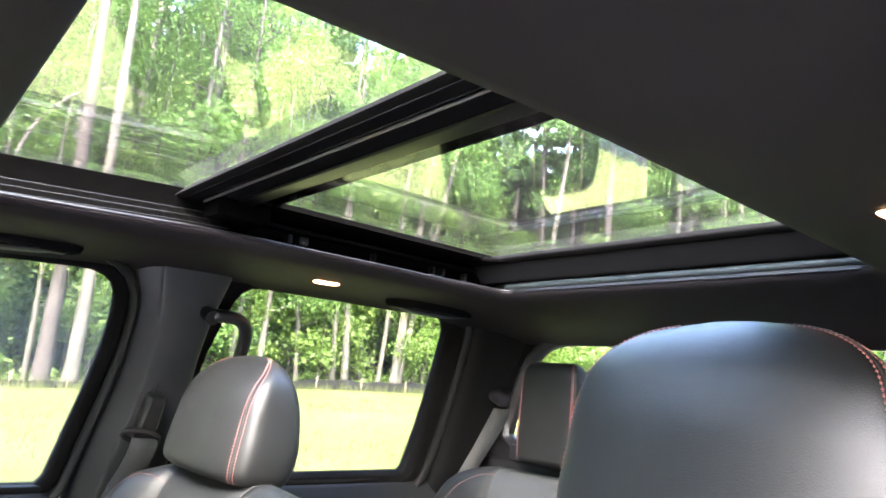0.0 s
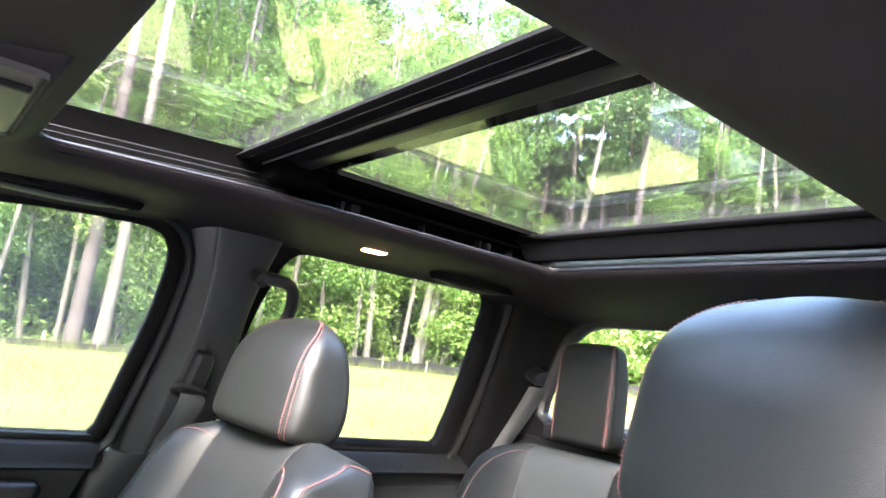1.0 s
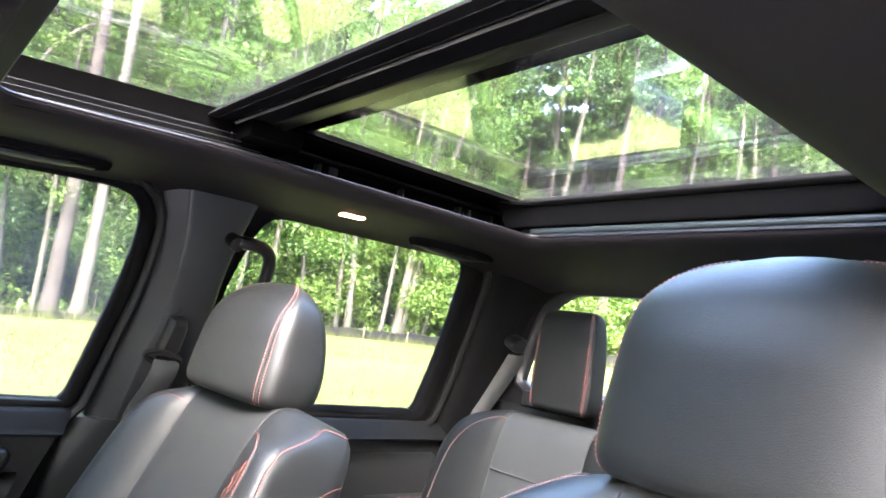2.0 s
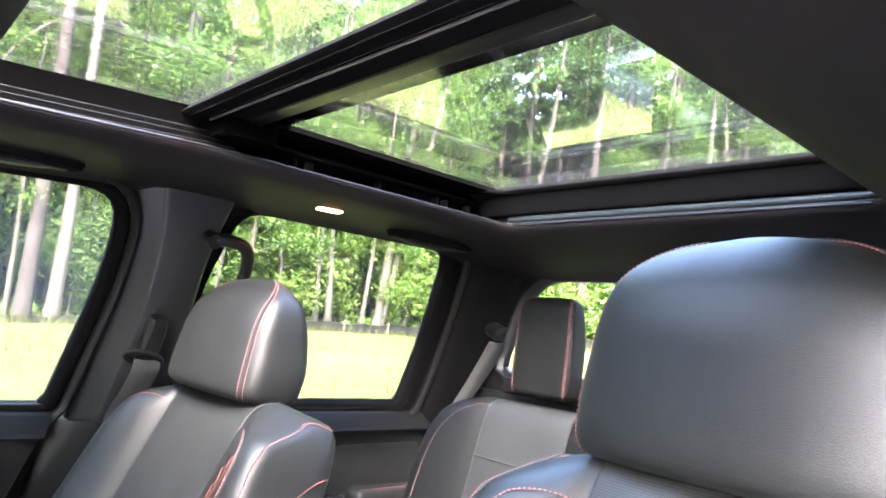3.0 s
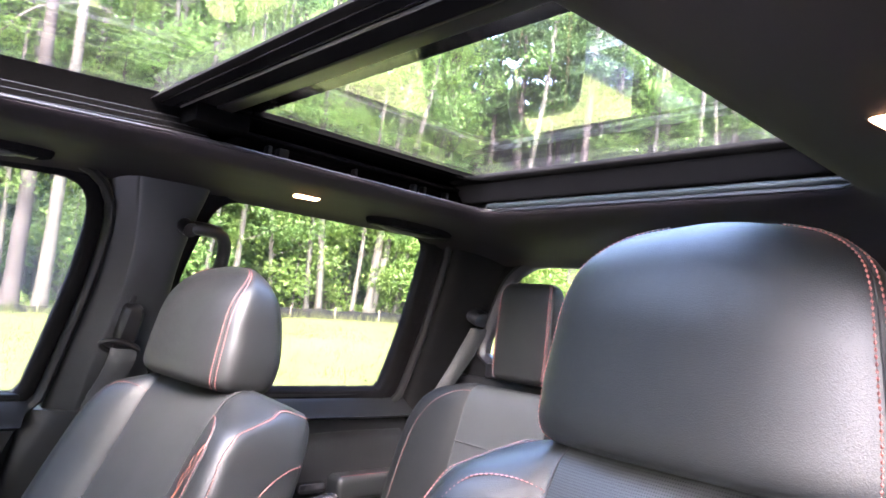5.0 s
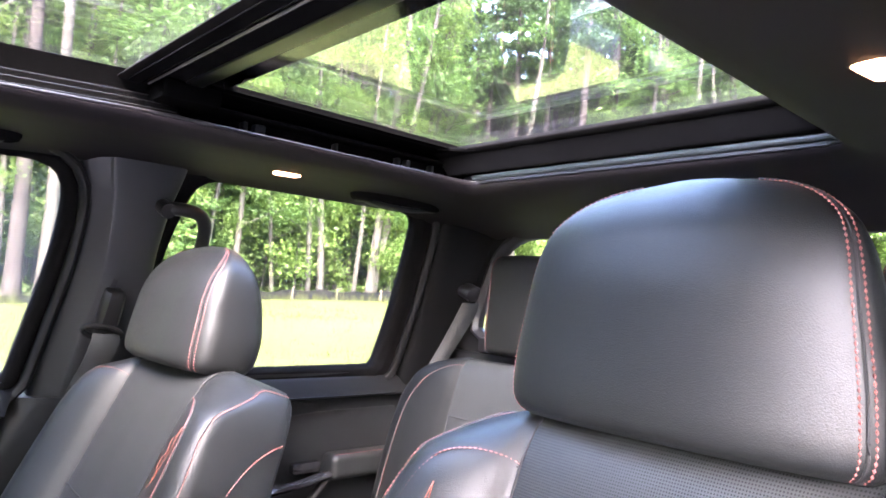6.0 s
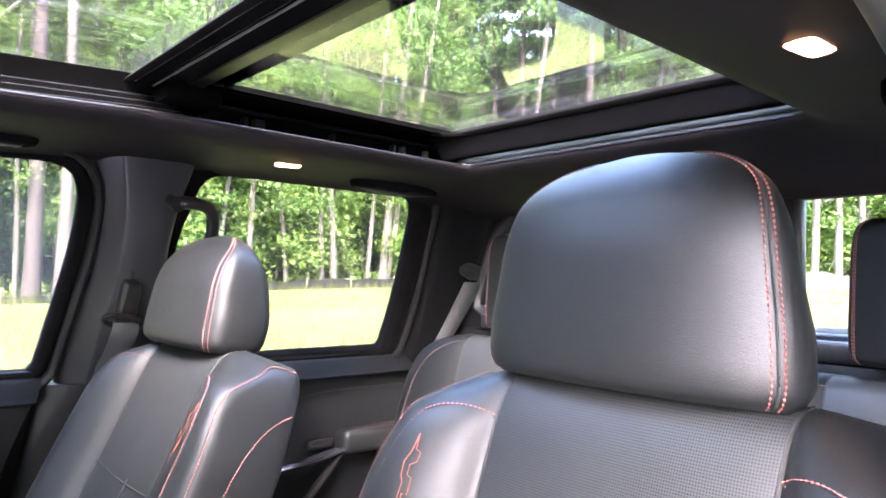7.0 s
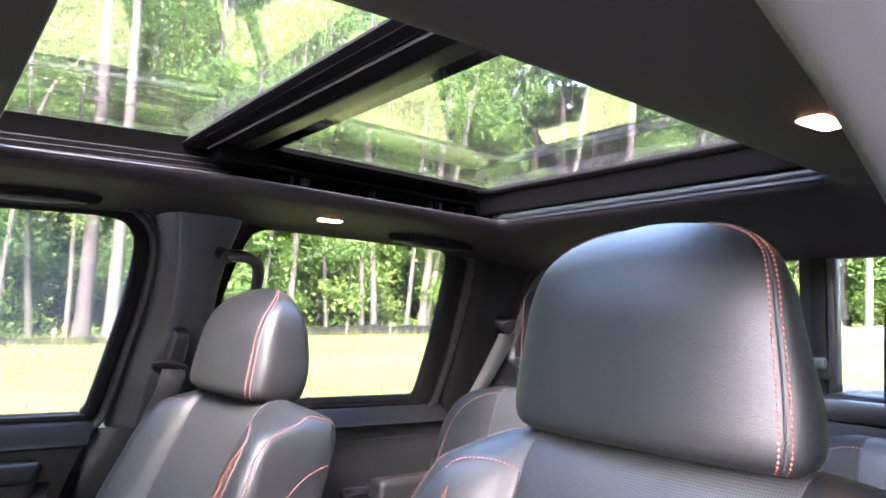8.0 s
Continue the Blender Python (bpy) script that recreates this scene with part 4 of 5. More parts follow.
# ---- seats ----
def headrest(parent, cx, y, z, tilt, widths, front, back, top, expo=4.0, seam_at=0.143, step=0.0048, posts=True, taper=0.10, seam_lean=0.0, inboard=0.0, bow=0.010, hide=None, rake=0.0):
    """A padded head restraint: stacked rounded sections, with a double seam near each front edge."""
    r = radians(tilt)
    def place(u, d, h):
        return Vector((cx + u, y + d * math.cos(r) + h * math.sin(r), z - d * math.sin(r) + h * math.cos(r)))
    def at(h, a):
        w, f, b = spline(widths, h), spline(front, h), spline(back, h)
        ca, sa = math.cos(a), math.sin(a)
        u = w * math.copysign(abs(ca) ** (2 / expo), ca)
        d = (f + b) / 2 - (b - f) / 2 * math.copysign(abs(sa) ** (2 / expo), sa)
        d += bow * (u / max(w, 0.01)) ** 2 * max(0, sa)
        u *= 1 - taper * (1 + rake * h / top) * max(0.0, (d - f) / (b - f)) ** 1.3
        return place(u, d, h)
    hs = [top * (0.5 - 0.5 * math.cos(math.pi * k / 30)) for k in range(31)]
    n = 56
    rings = [[at(h, 2 * math.pi * k / n) for k in range(n)] for h in hs]
    hr = part("headrest", loft(bmesh.new(), rings), hide or LEATHER, parent, "smooth charcoal leather head restraint with red seams", sharp=60)
    for s in (-1, 1):
        for off, kind in ((-0.027, "t"), (0.0, "g"), (0.027, "t")):
            if s < 0 and inboard and off > 0:
                continue
            line = []
            for h in hs[1:-2]:
                near = (((seam_at + seam_lean * (0.5 - h / top)) / spline(widths, h)) ** -14 + 0.93 ** -14) ** (-1 / 14)
                near = near if s > 0 else near + (0.985 - near) * inboard
                a = math.acos(min(near + off, 0.9985) ** (expo / 2))
                line.append(at(h, a if s > 0 else math.pi - a) + Vector((0, -0.0008, 0.0003)))
            if kind == "g":
                seam(line, hr, 0.0013)
            else:
                stitches("stitching", line, hr, THREAD_DIM if hide else None, step=step, long=step * 0.47, r=0.00075 if hide else 0.00115)
    if posts:
        for s in (-1, 1):
            part("post", tube(bmesh.new(), [place(s * 0.07, 0.06, -0.08), place(s * 0.07, 0.06, 0.01)], 0.006, 10), DARK, hr, "black post")
    return hr


HR_W = [(0, 0.148), (0.006, 0.158), (0.02, 0.166), (0.05, 0.168), (0.09, 0.163), (0.135, 0.156), (0.165, 0.144), (0.186, 0.121), (0.200, 0.090), (0.208, 0.050)]
HR_F = [(0, 0.016), (0.008, 0.004), (0.03, 0.0), (0.11, 0.0), (0.155, 0.007), (0.182, 0.022), (0.200, 0.040), (0.208, 0.054)]
DOME_F = [(0, 0.016), (0.008, 0.004), (0.03, 0.0), (0.10, 0.001), (0.14, 0.008), (0.17, 0.023), (0.19, 0.040), (0.202, 0.056), (0.208, 0.068)]
HR_B = [(0, 0.122), (0.01, 0.138), (0.03, 0.148), (0.06, 0.150), (0.11, 0.141), (0.155, 0.122), (0.187, 0.098), (0.208, 0.078)]


class Back:
    """The padded backrest of a seat, reclined about its top edge."""

    def __init__(self, cx, y, z, tilt, widths, insert, shoulder, bolster=0.050, deep=0.125, inner=None):
        self.cx, self.y, self.z, self.r = cx, y, z, radians(tilt)
        self.widths, self.insert, self.shoulder, self.deep = widths, insert, shoulder, deep
        self.bolsters = {-1: bolster, 1: bolster if inner is None else inner}

    def place(self, u, d, h):
        return Vector((self.cx + u, self.y + d * math.cos(self.r) + h * math.sin(self.r), self.z - d * math.sin(self.r) + h * math.cos(self.r)))

    def section(self, h, side_sign=1):
        w = spline(self.widths, h)
        i = min(self.insert, w * 0.80)
        b = self.bolsters[side_sign] * spline([(-0.14, 1.0), (-0.07, 0.75), (-0.03, 0.3), (-0.005, 0.0)], h)
        f = spline([(-0.07, 0.0), (-0.035, 0.005), (-0.015, 0.016), (-0.004, 0.030), (0.0, 0.042)], h)
        D = self.deep
        g = w - i
        sh = self.shoulder * spline([(-0.10, 0.0), (-0.075, 0.10), (-0.05, 0.50), (-0.03, 0.82), (-0.012, 0.95), (0.0, 0.90)], h)
        front = [(0.0, f), (i * 0.5, f - 0.001), (i * 0.94, f + 0.001), (i + 0.02 * g, f + 0.003), (i + 0.18 * g, f - b * 0.45 + 0.10 * sh), (i + 0.5 * g, f - b * 0.95 + 0.45 * sh), (i + 0.78 * g, f - b * 0.92 + 0.8 * sh), (w - 0.05 * g, f - b * 0.5 + sh), (w, min(f + 0.012 + sh, D - 0.03))]
        side = [(w + 0.002, (front[-1][1] + D) * 0.5), (w - 0.004, D - 0.02), (w - 0.022, D - 0.004), (w * 0.6, D), (0.0, D + 0.002)]
        return front, side

    def front_d(self, u, h):
        front, _ = self.section(h, 1 if u >= 0 else -1)
        return spline(front, min(abs(u), front[-1][0]))

    def on(self, u, h, lift=0.001):
        return self.place(u, self.front_d(u, h) - lift, h)

    def ring(self, h):
        halves = []
        for side_sign in (1, -1):
            front, side = self.section(h, side_sign)
            halves.append([(p.x, p.y) for p in curve([(u, d, 0) for u, d in front + side], 3)])
        full = halves[0] + [(-u, d) for u, d in halves[1][-2:0:-1]]
        return [self.place(u, d, h) for u, d in full]


def seat_back(t, bk, bottom, rows=34, hide=None):
    hs = [bottom * (1 - k / rows) ** 1.25 for k in range(rows)] + [0.0]
    body = part("backrest", loft(bmesh.new(), [bk.ring(h) for h in hs]), hide or LEATHER, t, "charcoal leather backrest with raised bolsters", sharp=60)
    ins = [[bk.on(bk.insert * 0.985 * (k / 10 - 1) if k <= 20 else 0, h, 0.0015) for k in range(21)] for h in hs if h < -0.004 and bk.insert < spline(bk.widths, h) * 0.82]
    part("insert", sheet(bmesh.new(), ins, (0, 0.004, 0)), INSERT, body, "perforated leather centre insert", sharp=60)
    top = max(h for h in hs if bk.insert < spline(bk.widths, h) * 0.82)
    for s in (-1, 1):
        seam([bk.on(s * bk.insert, bottom + (top - bottom) * k / 40, 0.0012) for k in range(41)], body, 0.0016)
    return body


FRONT_W = [(-0.62, 0.284), (-0.30, 0.288), (-0.16, 0.277), (-0.12, 0.265), (-0.07, 0.251), (-0.04, 0.240), (-0.02, 0.228), (-0.008, 0.214), (0.0, 0.190)]


def front_seat(cx, y, z, hx, hy, hz, logo_side, taper, lean, recline, inner, label):
    t = thing("front_seat", label, "car seat", (cx, y - 0.1, 0.46), group="front seats")
    bk = Back(cx, y, z, recline, FRONT_W, 0.137, 0.048, inner=inner)
    body = seat_back(t, bk, -0.60)
    tall = 1.0 if lean > 9 else 1.045
    headrest(t, hx, hy, hz, lean, [(h * tall, w * 1.02) for h, w in HR_W], [(h * tall, d) for h, d in (DOME_F if lean > 9 else HR_F)], [(h * tall, d) for h, d in HR_B], 0.208 * tall, expo=3.7, bow=0.016, rake=0.0 if lean > 9 else 1.7, taper=taper, seam_at=0.147, seam_lean=0.020, inboard=1.0)
    # cross seam and a short upright seam in the insert
    seam([bk.on(u, -0.255 - 0.004 * (1 - abs(u) / 0.134), 0.0035) for u in (0.134 * (k / 12 - 1) for k in range(25))], body, 0.0016)
    seam([bk.on(0.04, -0.25 - 0.03 * k, 0.0035) for k in range(8)], body, 0.0014)
    for s in (-1, 1):
        # panel seam from the insert over the shoulder and down the bolster
        line = [(0.136, -0.064), (0.150, -0.060), (0.175, -0.062), (0.199, -0.073), (0.215, -0.095), (0.225, -0.125), (0.231, -0.165), (0.235, -0.27), (0.235, -0.45)]
        path = [bk.on(s * p.x, p.y, 0.0014) for p in curve([(u, h, 0) for u, h in line], 7)]
        stitches("stitching", path, body, step=0.0048, long=0.0023, r=0.00095)
        seam([p + Vector((s * 0.004, 0.0, -0.002)) for p in path], body, 0.0013)
        # piping round the bolster edge and over the shoulder to the back
        w = lambda h: spline(FRONT_W, h)
        edge = [bk.place(s * (w(-0.008) - 0.002), 0.104, -0.006)]
        edge += [bk.place(s * (w(h) - 0.006), bk.front_d(w(h) - 0.006, h) - 0.001, h) for h in (-0.012, -0.03, -0.05, -0.07, -0.085)]
        edge += [bk.place(s * (w(h) - 0.008), bk.front_d(w(h) - 0.008, h) - 0.001, h) for h in (-0.11, -0.14, -0.20, -0.30, -0.45, -0.58)]
        path = curve(edge, 7)
        stitches("stitching", [p + Vector((s * 0.0035, 0, 0)) for p in path], body, step=0.0048, long=0.0023, r=0.00095)
        stitches("stitching", [p - Vector((s * 0.0035, 0, 0)) for p in path], body, step=0.0048, long=0.0023, r=0.00095)
        seam(path, body, 0.0016)
        low = [bk.place(s * (w(h) + 0.0030), d, h) for d, h in ((0.106, -0.072), (0.085, -0.088), (0.060, -0.120), (0.040, -0.168), (0.030, -0.25), (0.028, -0.40))]
        stitches("stitching", curve(low, 7), body, step=0.0050, long=0.0022, r=0.0010)
    # embroidered emblem as a plain zigzag outline beside the insert
    s = logo_side
    mark = 0.212 if s > 0 else 0.191
    zig = [(0.192, -0.100), (0.189, -0.116), (0.180, -0.118), (0.181, -0.128), (0.191, -0.132), (0.190, -0.142), (0.182, -0.144), (0.183, -0.160), (0.192, -0.160), (0.190, -0.178), (0.183, -0.186)]
    part("emblem", tube(bmesh.new(), [bk.on(s * (mark + 0.55 * (u - 0.191)), h, 0.0012) for u, h in zig], 0.0005, 6), ORANGE, body, "plain orange embroidered zigzag")
    zag = [(0.192, -0.100), (0.196, -0.120), (0.204, -0.130), (0.201, -0.144), (0.196, -0.150), (0.198, -0.166), (0.192, -0.178)]
    part("emblem_edge", tube(bmesh.new(), [bk.on(s * (mark + 0.55 * (u - 0.191)), h, 0.0012) for u, h in zag], 0.0005, 6), ORANGE, body)
    # cushion
    rows = []
    for j in range(12):
        f = j / 11
        yy, zz = y - 0.68 + 0.50 * f, z - 0.50 - 0.06 * f - 0.05 * (1 - f) ** 4
        rows.append([(cx + 0.27 * u, yy, zz + 0.045 * u ** 4) for u in (-1, -0.9, -0.7, -0.4, 0, 0.4, 0.7, 0.9, 1)])
    part("cushion", sheet(bmesh.new(), rows, (0, 0, -0.14)), LEATHER, t, "charcoal leather seat cushion")
    part("seat_base", box(bmesh.new(), (cx - 0.22, y - 0.58, 0.461), (cx + 0.22, y - 0.16, z - 0.60), 0.02), DARK, t)
    return t


front_seat(-0.425, 0.968, 1.424, -0.448, 0.915, 1.410, 1, 0.06, 10.5, 25.0, 0.030, "charcoal leather front passenger seat with red stitching and headrest")
front_seat(0.436, 1.018, 1.457, 0.422, 0.984, 1.443, -1, 0.20, 5.5, 20.0, 0.050, "charcoal leather driver seat with red stitching and perforated insert")

RR_W = [(0, 0.080), (0.011, 0.092), (0.053, 0.0965), (0.17, 0.094), (0.228, 0.089), (0.246, 0.081), (0.254, 0.066)]
RR_F = [(0, 0.010), (0.012, 0.0), (0.212, 0.0), (0.242, 0.008), (0.254, 0.020)]
RR_B = [(0, 0.072), (0.012, 0.084), (0.12, 0.086), (0.228, 0.072), (0.254, 0.056)]


def rear_seat(cx, label, out):
    t = thing("rear_seat", label, "car seat", (cx, 1.62, 0.46), group="rear seats")
    widths = [(-0.60, 0.30), (-0.28, 0.315), (-0.14, 0.305), (-0.07, 0.275), (-0.03, 0.225), (-0.010, 0.17), (0.0, 0.145)]
    bk = Back(cx, 1.744, 1.397, 15.0, [(h * 1.06, w * 1.06) for h, w in widths], 0.131, 0.0, bolster=0.022, deep=0.13)
    body = seat_back(t, bk, -0.56, hide=LEATHER_DIM)
    headrest(t, cx - (0.037 if out < 0 else 0.026), 1.800, 1.403, 2.0, RR_W, RR_F, RR_B, 0.254, expo=6.0, seam_at=0.088, taper=0.05, step=0.006, posts=False, hide=LEATHER_DIM)
    seam([bk.on(u, -0.155, 0.0035) for u in (0.131 * (k / 12 - 1) for k in range(25))], body, 0.0018)
    for s in (-1, 1):
        line = [(0.128, -0.026), (0.160, -0.030), (0.200, -0.052), (0.235, -0.085), (0.262, -0.13), (0.278, -0.20), (0.286, -0.32), (0.286, -0.52)]
        path = [bk.on(s * p.x, p.y, 0.0014) for p in curve([(u, h, 0) for u, h in line], 7)]
        stitches("stitching", path, body, step=0.006, long=0.0024, r=0.0007)
        seam([p + Vector((s * 0.004, 0, -0.003)) for p in path], body, 0.0014)
    rows = []
    for j in range(10):
        f = j / 9
        rows.append([(cx + 0.30 * u, 1.14 + 0.52 * f, 0.93 - 0.05 * f - 0.05 * (1 - f) ** 4 + 0.02 * u ** 4) for u in (-1, -0.85, -0.5, 0, 0.5, 0.85, 1)])
    part("cushion", sheet(bmesh.new(), rows, (0, 0, -0.14)), LEATHER, t, "charcoal leather cushion")
    part("seat_base", box(bmesh.new(), (cx - 0.26, 1.16, 0.461), (cx + 0.26, 1.62, 0.80), 0.02), DARK, t)
    return t


rear_seat(-0.407, "charcoal leather rear seat with square headrest and red seams", -1)
rear_seat(0.473, "charcoal leather rear seat with square headrest and red seams", 1)
mid_seat = thing("middle_seat", "narrow charcoal leather middle rear seat back", "car seat", (0.07, 1.70, 0.46), group="rear seats")
part("backrest", box(bmesh.new(), (-0.07, 1.75, 0.80), (0.135, 1.88, 1.36), 0.03, 4), LEATHER, mid_seat)
part("seat_base", box(bmesh.new(), (-0.03, 1.20, 0.461), (0.17, 1.84, 0.82), 0.03, 3), DARK, mid_seat)


# ---- outdoors ----
EYE0 = Vector((0.70, 0.46))


def ground_z(x, y):
    """The field tilts gently up towards the wood."""
    return -0.0185 * x + 0.0485 * y


def edge_r(az):
    """Distance of the wood's edge by bearing (degrees to the right side of the truck, from astern)."""
    return spline([(-180, 34), (-60, 34), (-20, 31), (0, 30), (20, 28.5), (40, 28.0), (56, 27.0), (80, 23.2), (100, 23.2), (140, 27), (180, 34)], az)


def bearing(az, r):
    return EYE0.x - r * math.sin(radians(az)), EYE0.y + r * math.cos(radians(az))


def ground_mat():
    m, nt, b = mat_new("field_ground")
    tc = nt.nodes.new("ShaderNodeTexCoord")
    big = node(nt, "ShaderNodeTexNoise", Scale=0.35, Detail=6.0, Roughness=0.65)
    fine = node(nt, "ShaderNodeTexNoise", Scale=9.0, Detail=8.0, Roughness=0.75)
    for n in (big, fine):
        nt.links.new(tc.outputs["Object"], n.inputs["Vector"])
    mx = nt.nodes.new("ShaderNodeMath")
    mx.operation = "MULTIPLY_ADD"
    mx.inputs[1].default_value = 0.5
    nt.links.new(fine.outputs["Fac"], mx.inputs[0])
    hf = nt.nodes.new("ShaderNodeMath")
    hf.operation = "MULTIPLY"
    hf.inputs[1].default_value = 0.5
    nt.links.new(big.outputs["Fac"], hf.inputs[0])
    nt.links.new(hf.outputs[0], mx.inputs[2])
    nt.links.new(ramp(nt, mx.outputs[0], [(0.34, (0.044, 0.064, 0.0155)), (0.50, (0.081, 0.094, 0.0260)), (0.66, (0.125, 0.130, 0.0440))]), b.inputs["Base Color"])
    b.inputs["Roughness"].default_value = 0.95
    b.inputs["Specular IOR Level"].default_value = 0.15
    bp = node(nt, "ShaderNodeBump", Strength=0.8, Distance=0.06)
    nt.links.new(fine.outputs["Fac"], bp.inputs["Height"])
    nt.links.new(bp.outputs[0], b.inputs["Normal"])
    return m


bm = bmesh.new()
steps = [-900, -500, -250, -120, -70] + [-50 + 2.5 * k for k in range(41)] + [70, 120, 250, 500, 900]
grid = [[bm.verts.new((x, y, ground_z(x, y) + (0.05 * noise.noise(Vector((x * 0.3, y * 0.3, 0))) if abs(x) < 60 and abs(y) < 60 and math.hypot(x, y) > 4 else 0))) for x in steps] for y in steps]
for a, b in zip(grid, grid[1:]):
    for i in range(len(steps) - 1):
        bm.faces.new((a[i], a[i + 1], b[i + 1], b[i]))
ground = part("ground", bm, ground_mat(), None, "sunlit yellow-green meadow rising to the wood")
tagged(ground, category="field", kind="structure")


def raw(name, verts, faces, mat, parent, label=""):
    me = bpy.data.meshes.new(name)
    me.from_pydata(verts, [], faces)
    me.update()
    me.materials.append(mat)
    ob = new(name, me)
    if parent is not None:
        ob.parent = parent
        ob.matrix_parent_inverse = parent.matrix_basis.inverted()
    if label:
        ob["label"] = label
    return ob


def quads(rng, centres, size, flat=0.5):
    """One folded diamond of a leaf at each centre."""
    n = len(centres)
    a = rng.normal(size=(n, 3))
    a[:, 2] *= flat
    a /= np.linalg.norm(a, axis=1)[:, None]
    b = rng.normal(size=(n, 3))
    b[:, 2] *= flat
    b -= a * (a * b).sum(1)[:, None]
    b /= np.linalg.norm(b, axis=1)[:, None]
    s = size * rng.uniform(0.6, 1.4, n)[:, None]
    c = np.asarray(centres)
    nrm = np.cross(a, b) * s * 0.12
    v = np.stack([c - a * s, c + b * s * 0.55 + nrm, c + a * s, c - b * s * 0.55 + nrm], 1).reshape(-1, 3)
    return v, np.arange(4 * n).reshape(-1, 4)


def grow(seed, height, radius, bark, leaf, kind):
    """Trunk, limbs and a loose crown of single leaves. Built at the origin."""
    rng = np.random.default_rng(seed)
    t = thing("tree", "", "tree", (0, 0, 0))
    bm = bmesh.new()
    sway = rng.normal(size=(2, 3)) * np.array([0.10, 0.06, 0.03])
    def stem(z):
        q = z / height
        return Vector((sum(sway[0, k] * math.sin((k + 1) * 2.2 * q + k) for k in range(3)) * 1.2, sum(sway[1, k] * math.sin((k + 1) * 2.4 * q + 2 * k) for k in range(3)) * 1.2, z)) - Vector((sway[0, 1] * math.sin(1) * 1.2 + sway[0, 2] * math.sin(2) * 1.2, sway[1, 1] * math.sin(2) * 1.2 + sway[1, 2] * math.sin(4) * 1.2, 0))
    zs = [-0.5 + (height + 0.5) * k / 16 for k in range(17)]
    tube(bm, [stem(z) for z in zs], [radius * (1.25 if z < 0.2 else 1.0) * (1 - 0.80 * max(z, 0) / height) for z in zs], 9)
    tips = []
    low = {"clear": 0.60, "hardwood": 0.22, "slim": 0.14, "pine": 0.45, "sapling": 0.12}[kind]
    count = {"clear": 18, "hardwood": 20, "slim": 16, "pine": 22, "sapling": 12}[kind]
    for k in range(count):
        z = height * (low + (0.97 - low) * (k + rng.uniform(0, 0.8)) / count)
        base = stem(z)
        an = rng.uniform(0, 2 * math.pi)
        reach = {"clear": 2.6, "hardwood": 3.2, "slim": 1.7, "pine": 2.4, "sapling": 1.2}[kind] * rng.uniform(0.45, 1.0) * (1.05 - 0.6 * z / height)
        rise = {"clear": 0.45, "hardwood": 0.45, "slim": 0.45, "pine": 0.02, "sapling": 0.4}[kind]
        d = Vector((math.cos(an), math.sin(an), 0))
        pts = [base, base + d * reach * 0.35 + Vector((0, 0, reach * rise * 0.3)), base + d * reach * 0.7 + Vector((0, 0, reach * rise * 0.7)), base + d * reach + Vector((rng.normal() * 0.15, rng.normal() * 0.15, reach * rise))]
        r0 = radius * 0.30 * (1 - 0.6 * z / height)
        tube(bm, pts, [r0, r0 * 0.7, r0 * 0.45, r0 * 0.2], 5)
        for f in ((0.55, 0.8, 1.0) if kind != "pine" else (0.6, 0.85, 1.05)):
            tips.append((base.lerp(pts[-1], f), 0.35 + 0.40 * reach / 3.0))
    part("trunk", bm, bark, t, sharp=80)
    cs = []
    dens = {"clear": 105, "hardwood": 96, "slim": 74, "pine": 84, "sapling": 74}[kind]
    for p, r in tips:
        n = int(dens * rng.uniform(0.5, 1.4))
        q = rng.normal(size=(n, 3)) * np.array([r, r, r * (0.55 if kind != "pine" else 0.28)]) * 0.75
        cs.append(q + np.array(p))
    size = {"clear": 0.090, "hardwood": 0.086, "slim": 0.076, "pine": 0.11, "sapling": 0.085}[kind]
    v, f = quads(rng, np.concatenate(cs), size, 0.55)
    raw("crown", v.tolist(), f.tolist(), leaf, t)
    return t


KINDS = {}
for key, args in {
    "grey": [(11, 19.0, 0.22, BARK_GREY, LEAF, "hardwood"), (12, 20.0, 0.17, BARK_GREY, LEAF, "hardwood"), (13, 17.5, 0.14, BARK_GREY, LEAF, "hardwood")],
    "pale": [(21, 17.0, 0.125, BARK_PALE, LEAF, "slim"), (22, 18.5, 0.15, BARK_PALE, LEAF, "slim"), (23, 15.0, 0.09, BARK_PALE, LEAF_YOUNG, "slim")],
    "pine": [(31, 22.0, 0.21, BARK_PINE, NEEDLE, "pine"), (32, 21.0, 0.16, BARK_PINE, NEEDLE, "pine")],
    "clear": [(61, 21.0, 0.23, BARK_PINE, LEAF, "clear"), (62, 19.5, 0.20, BARK_PALE, LEAF, "clear")],
    "sapling": [(41, 6.0, 0.045, BARK_PALE, LEAF_YOUNG, "sapling"), (42, 4.4, 0.035, BARK_GREY, LEAF_YOUNG, "sapling"), (43, 7.5, 0.055, BARK_PALE, LEAF, "sapling")],
}.items():
    KINDS[key] = [grow(*a) for a in args]
WORDS = {"grey": "tall grey-barked broadleaf tree at the wood's edge", "pale": "slim pale-trunked young tree with fresh green leaves", "clear": "tall straight tree with a clear trunk and high crown", "pine": "tall brown-barked pine with sparse high needles", "sapling": "bright green leafy sapling under the trees"}
used = set()
rng = random.Random(5)


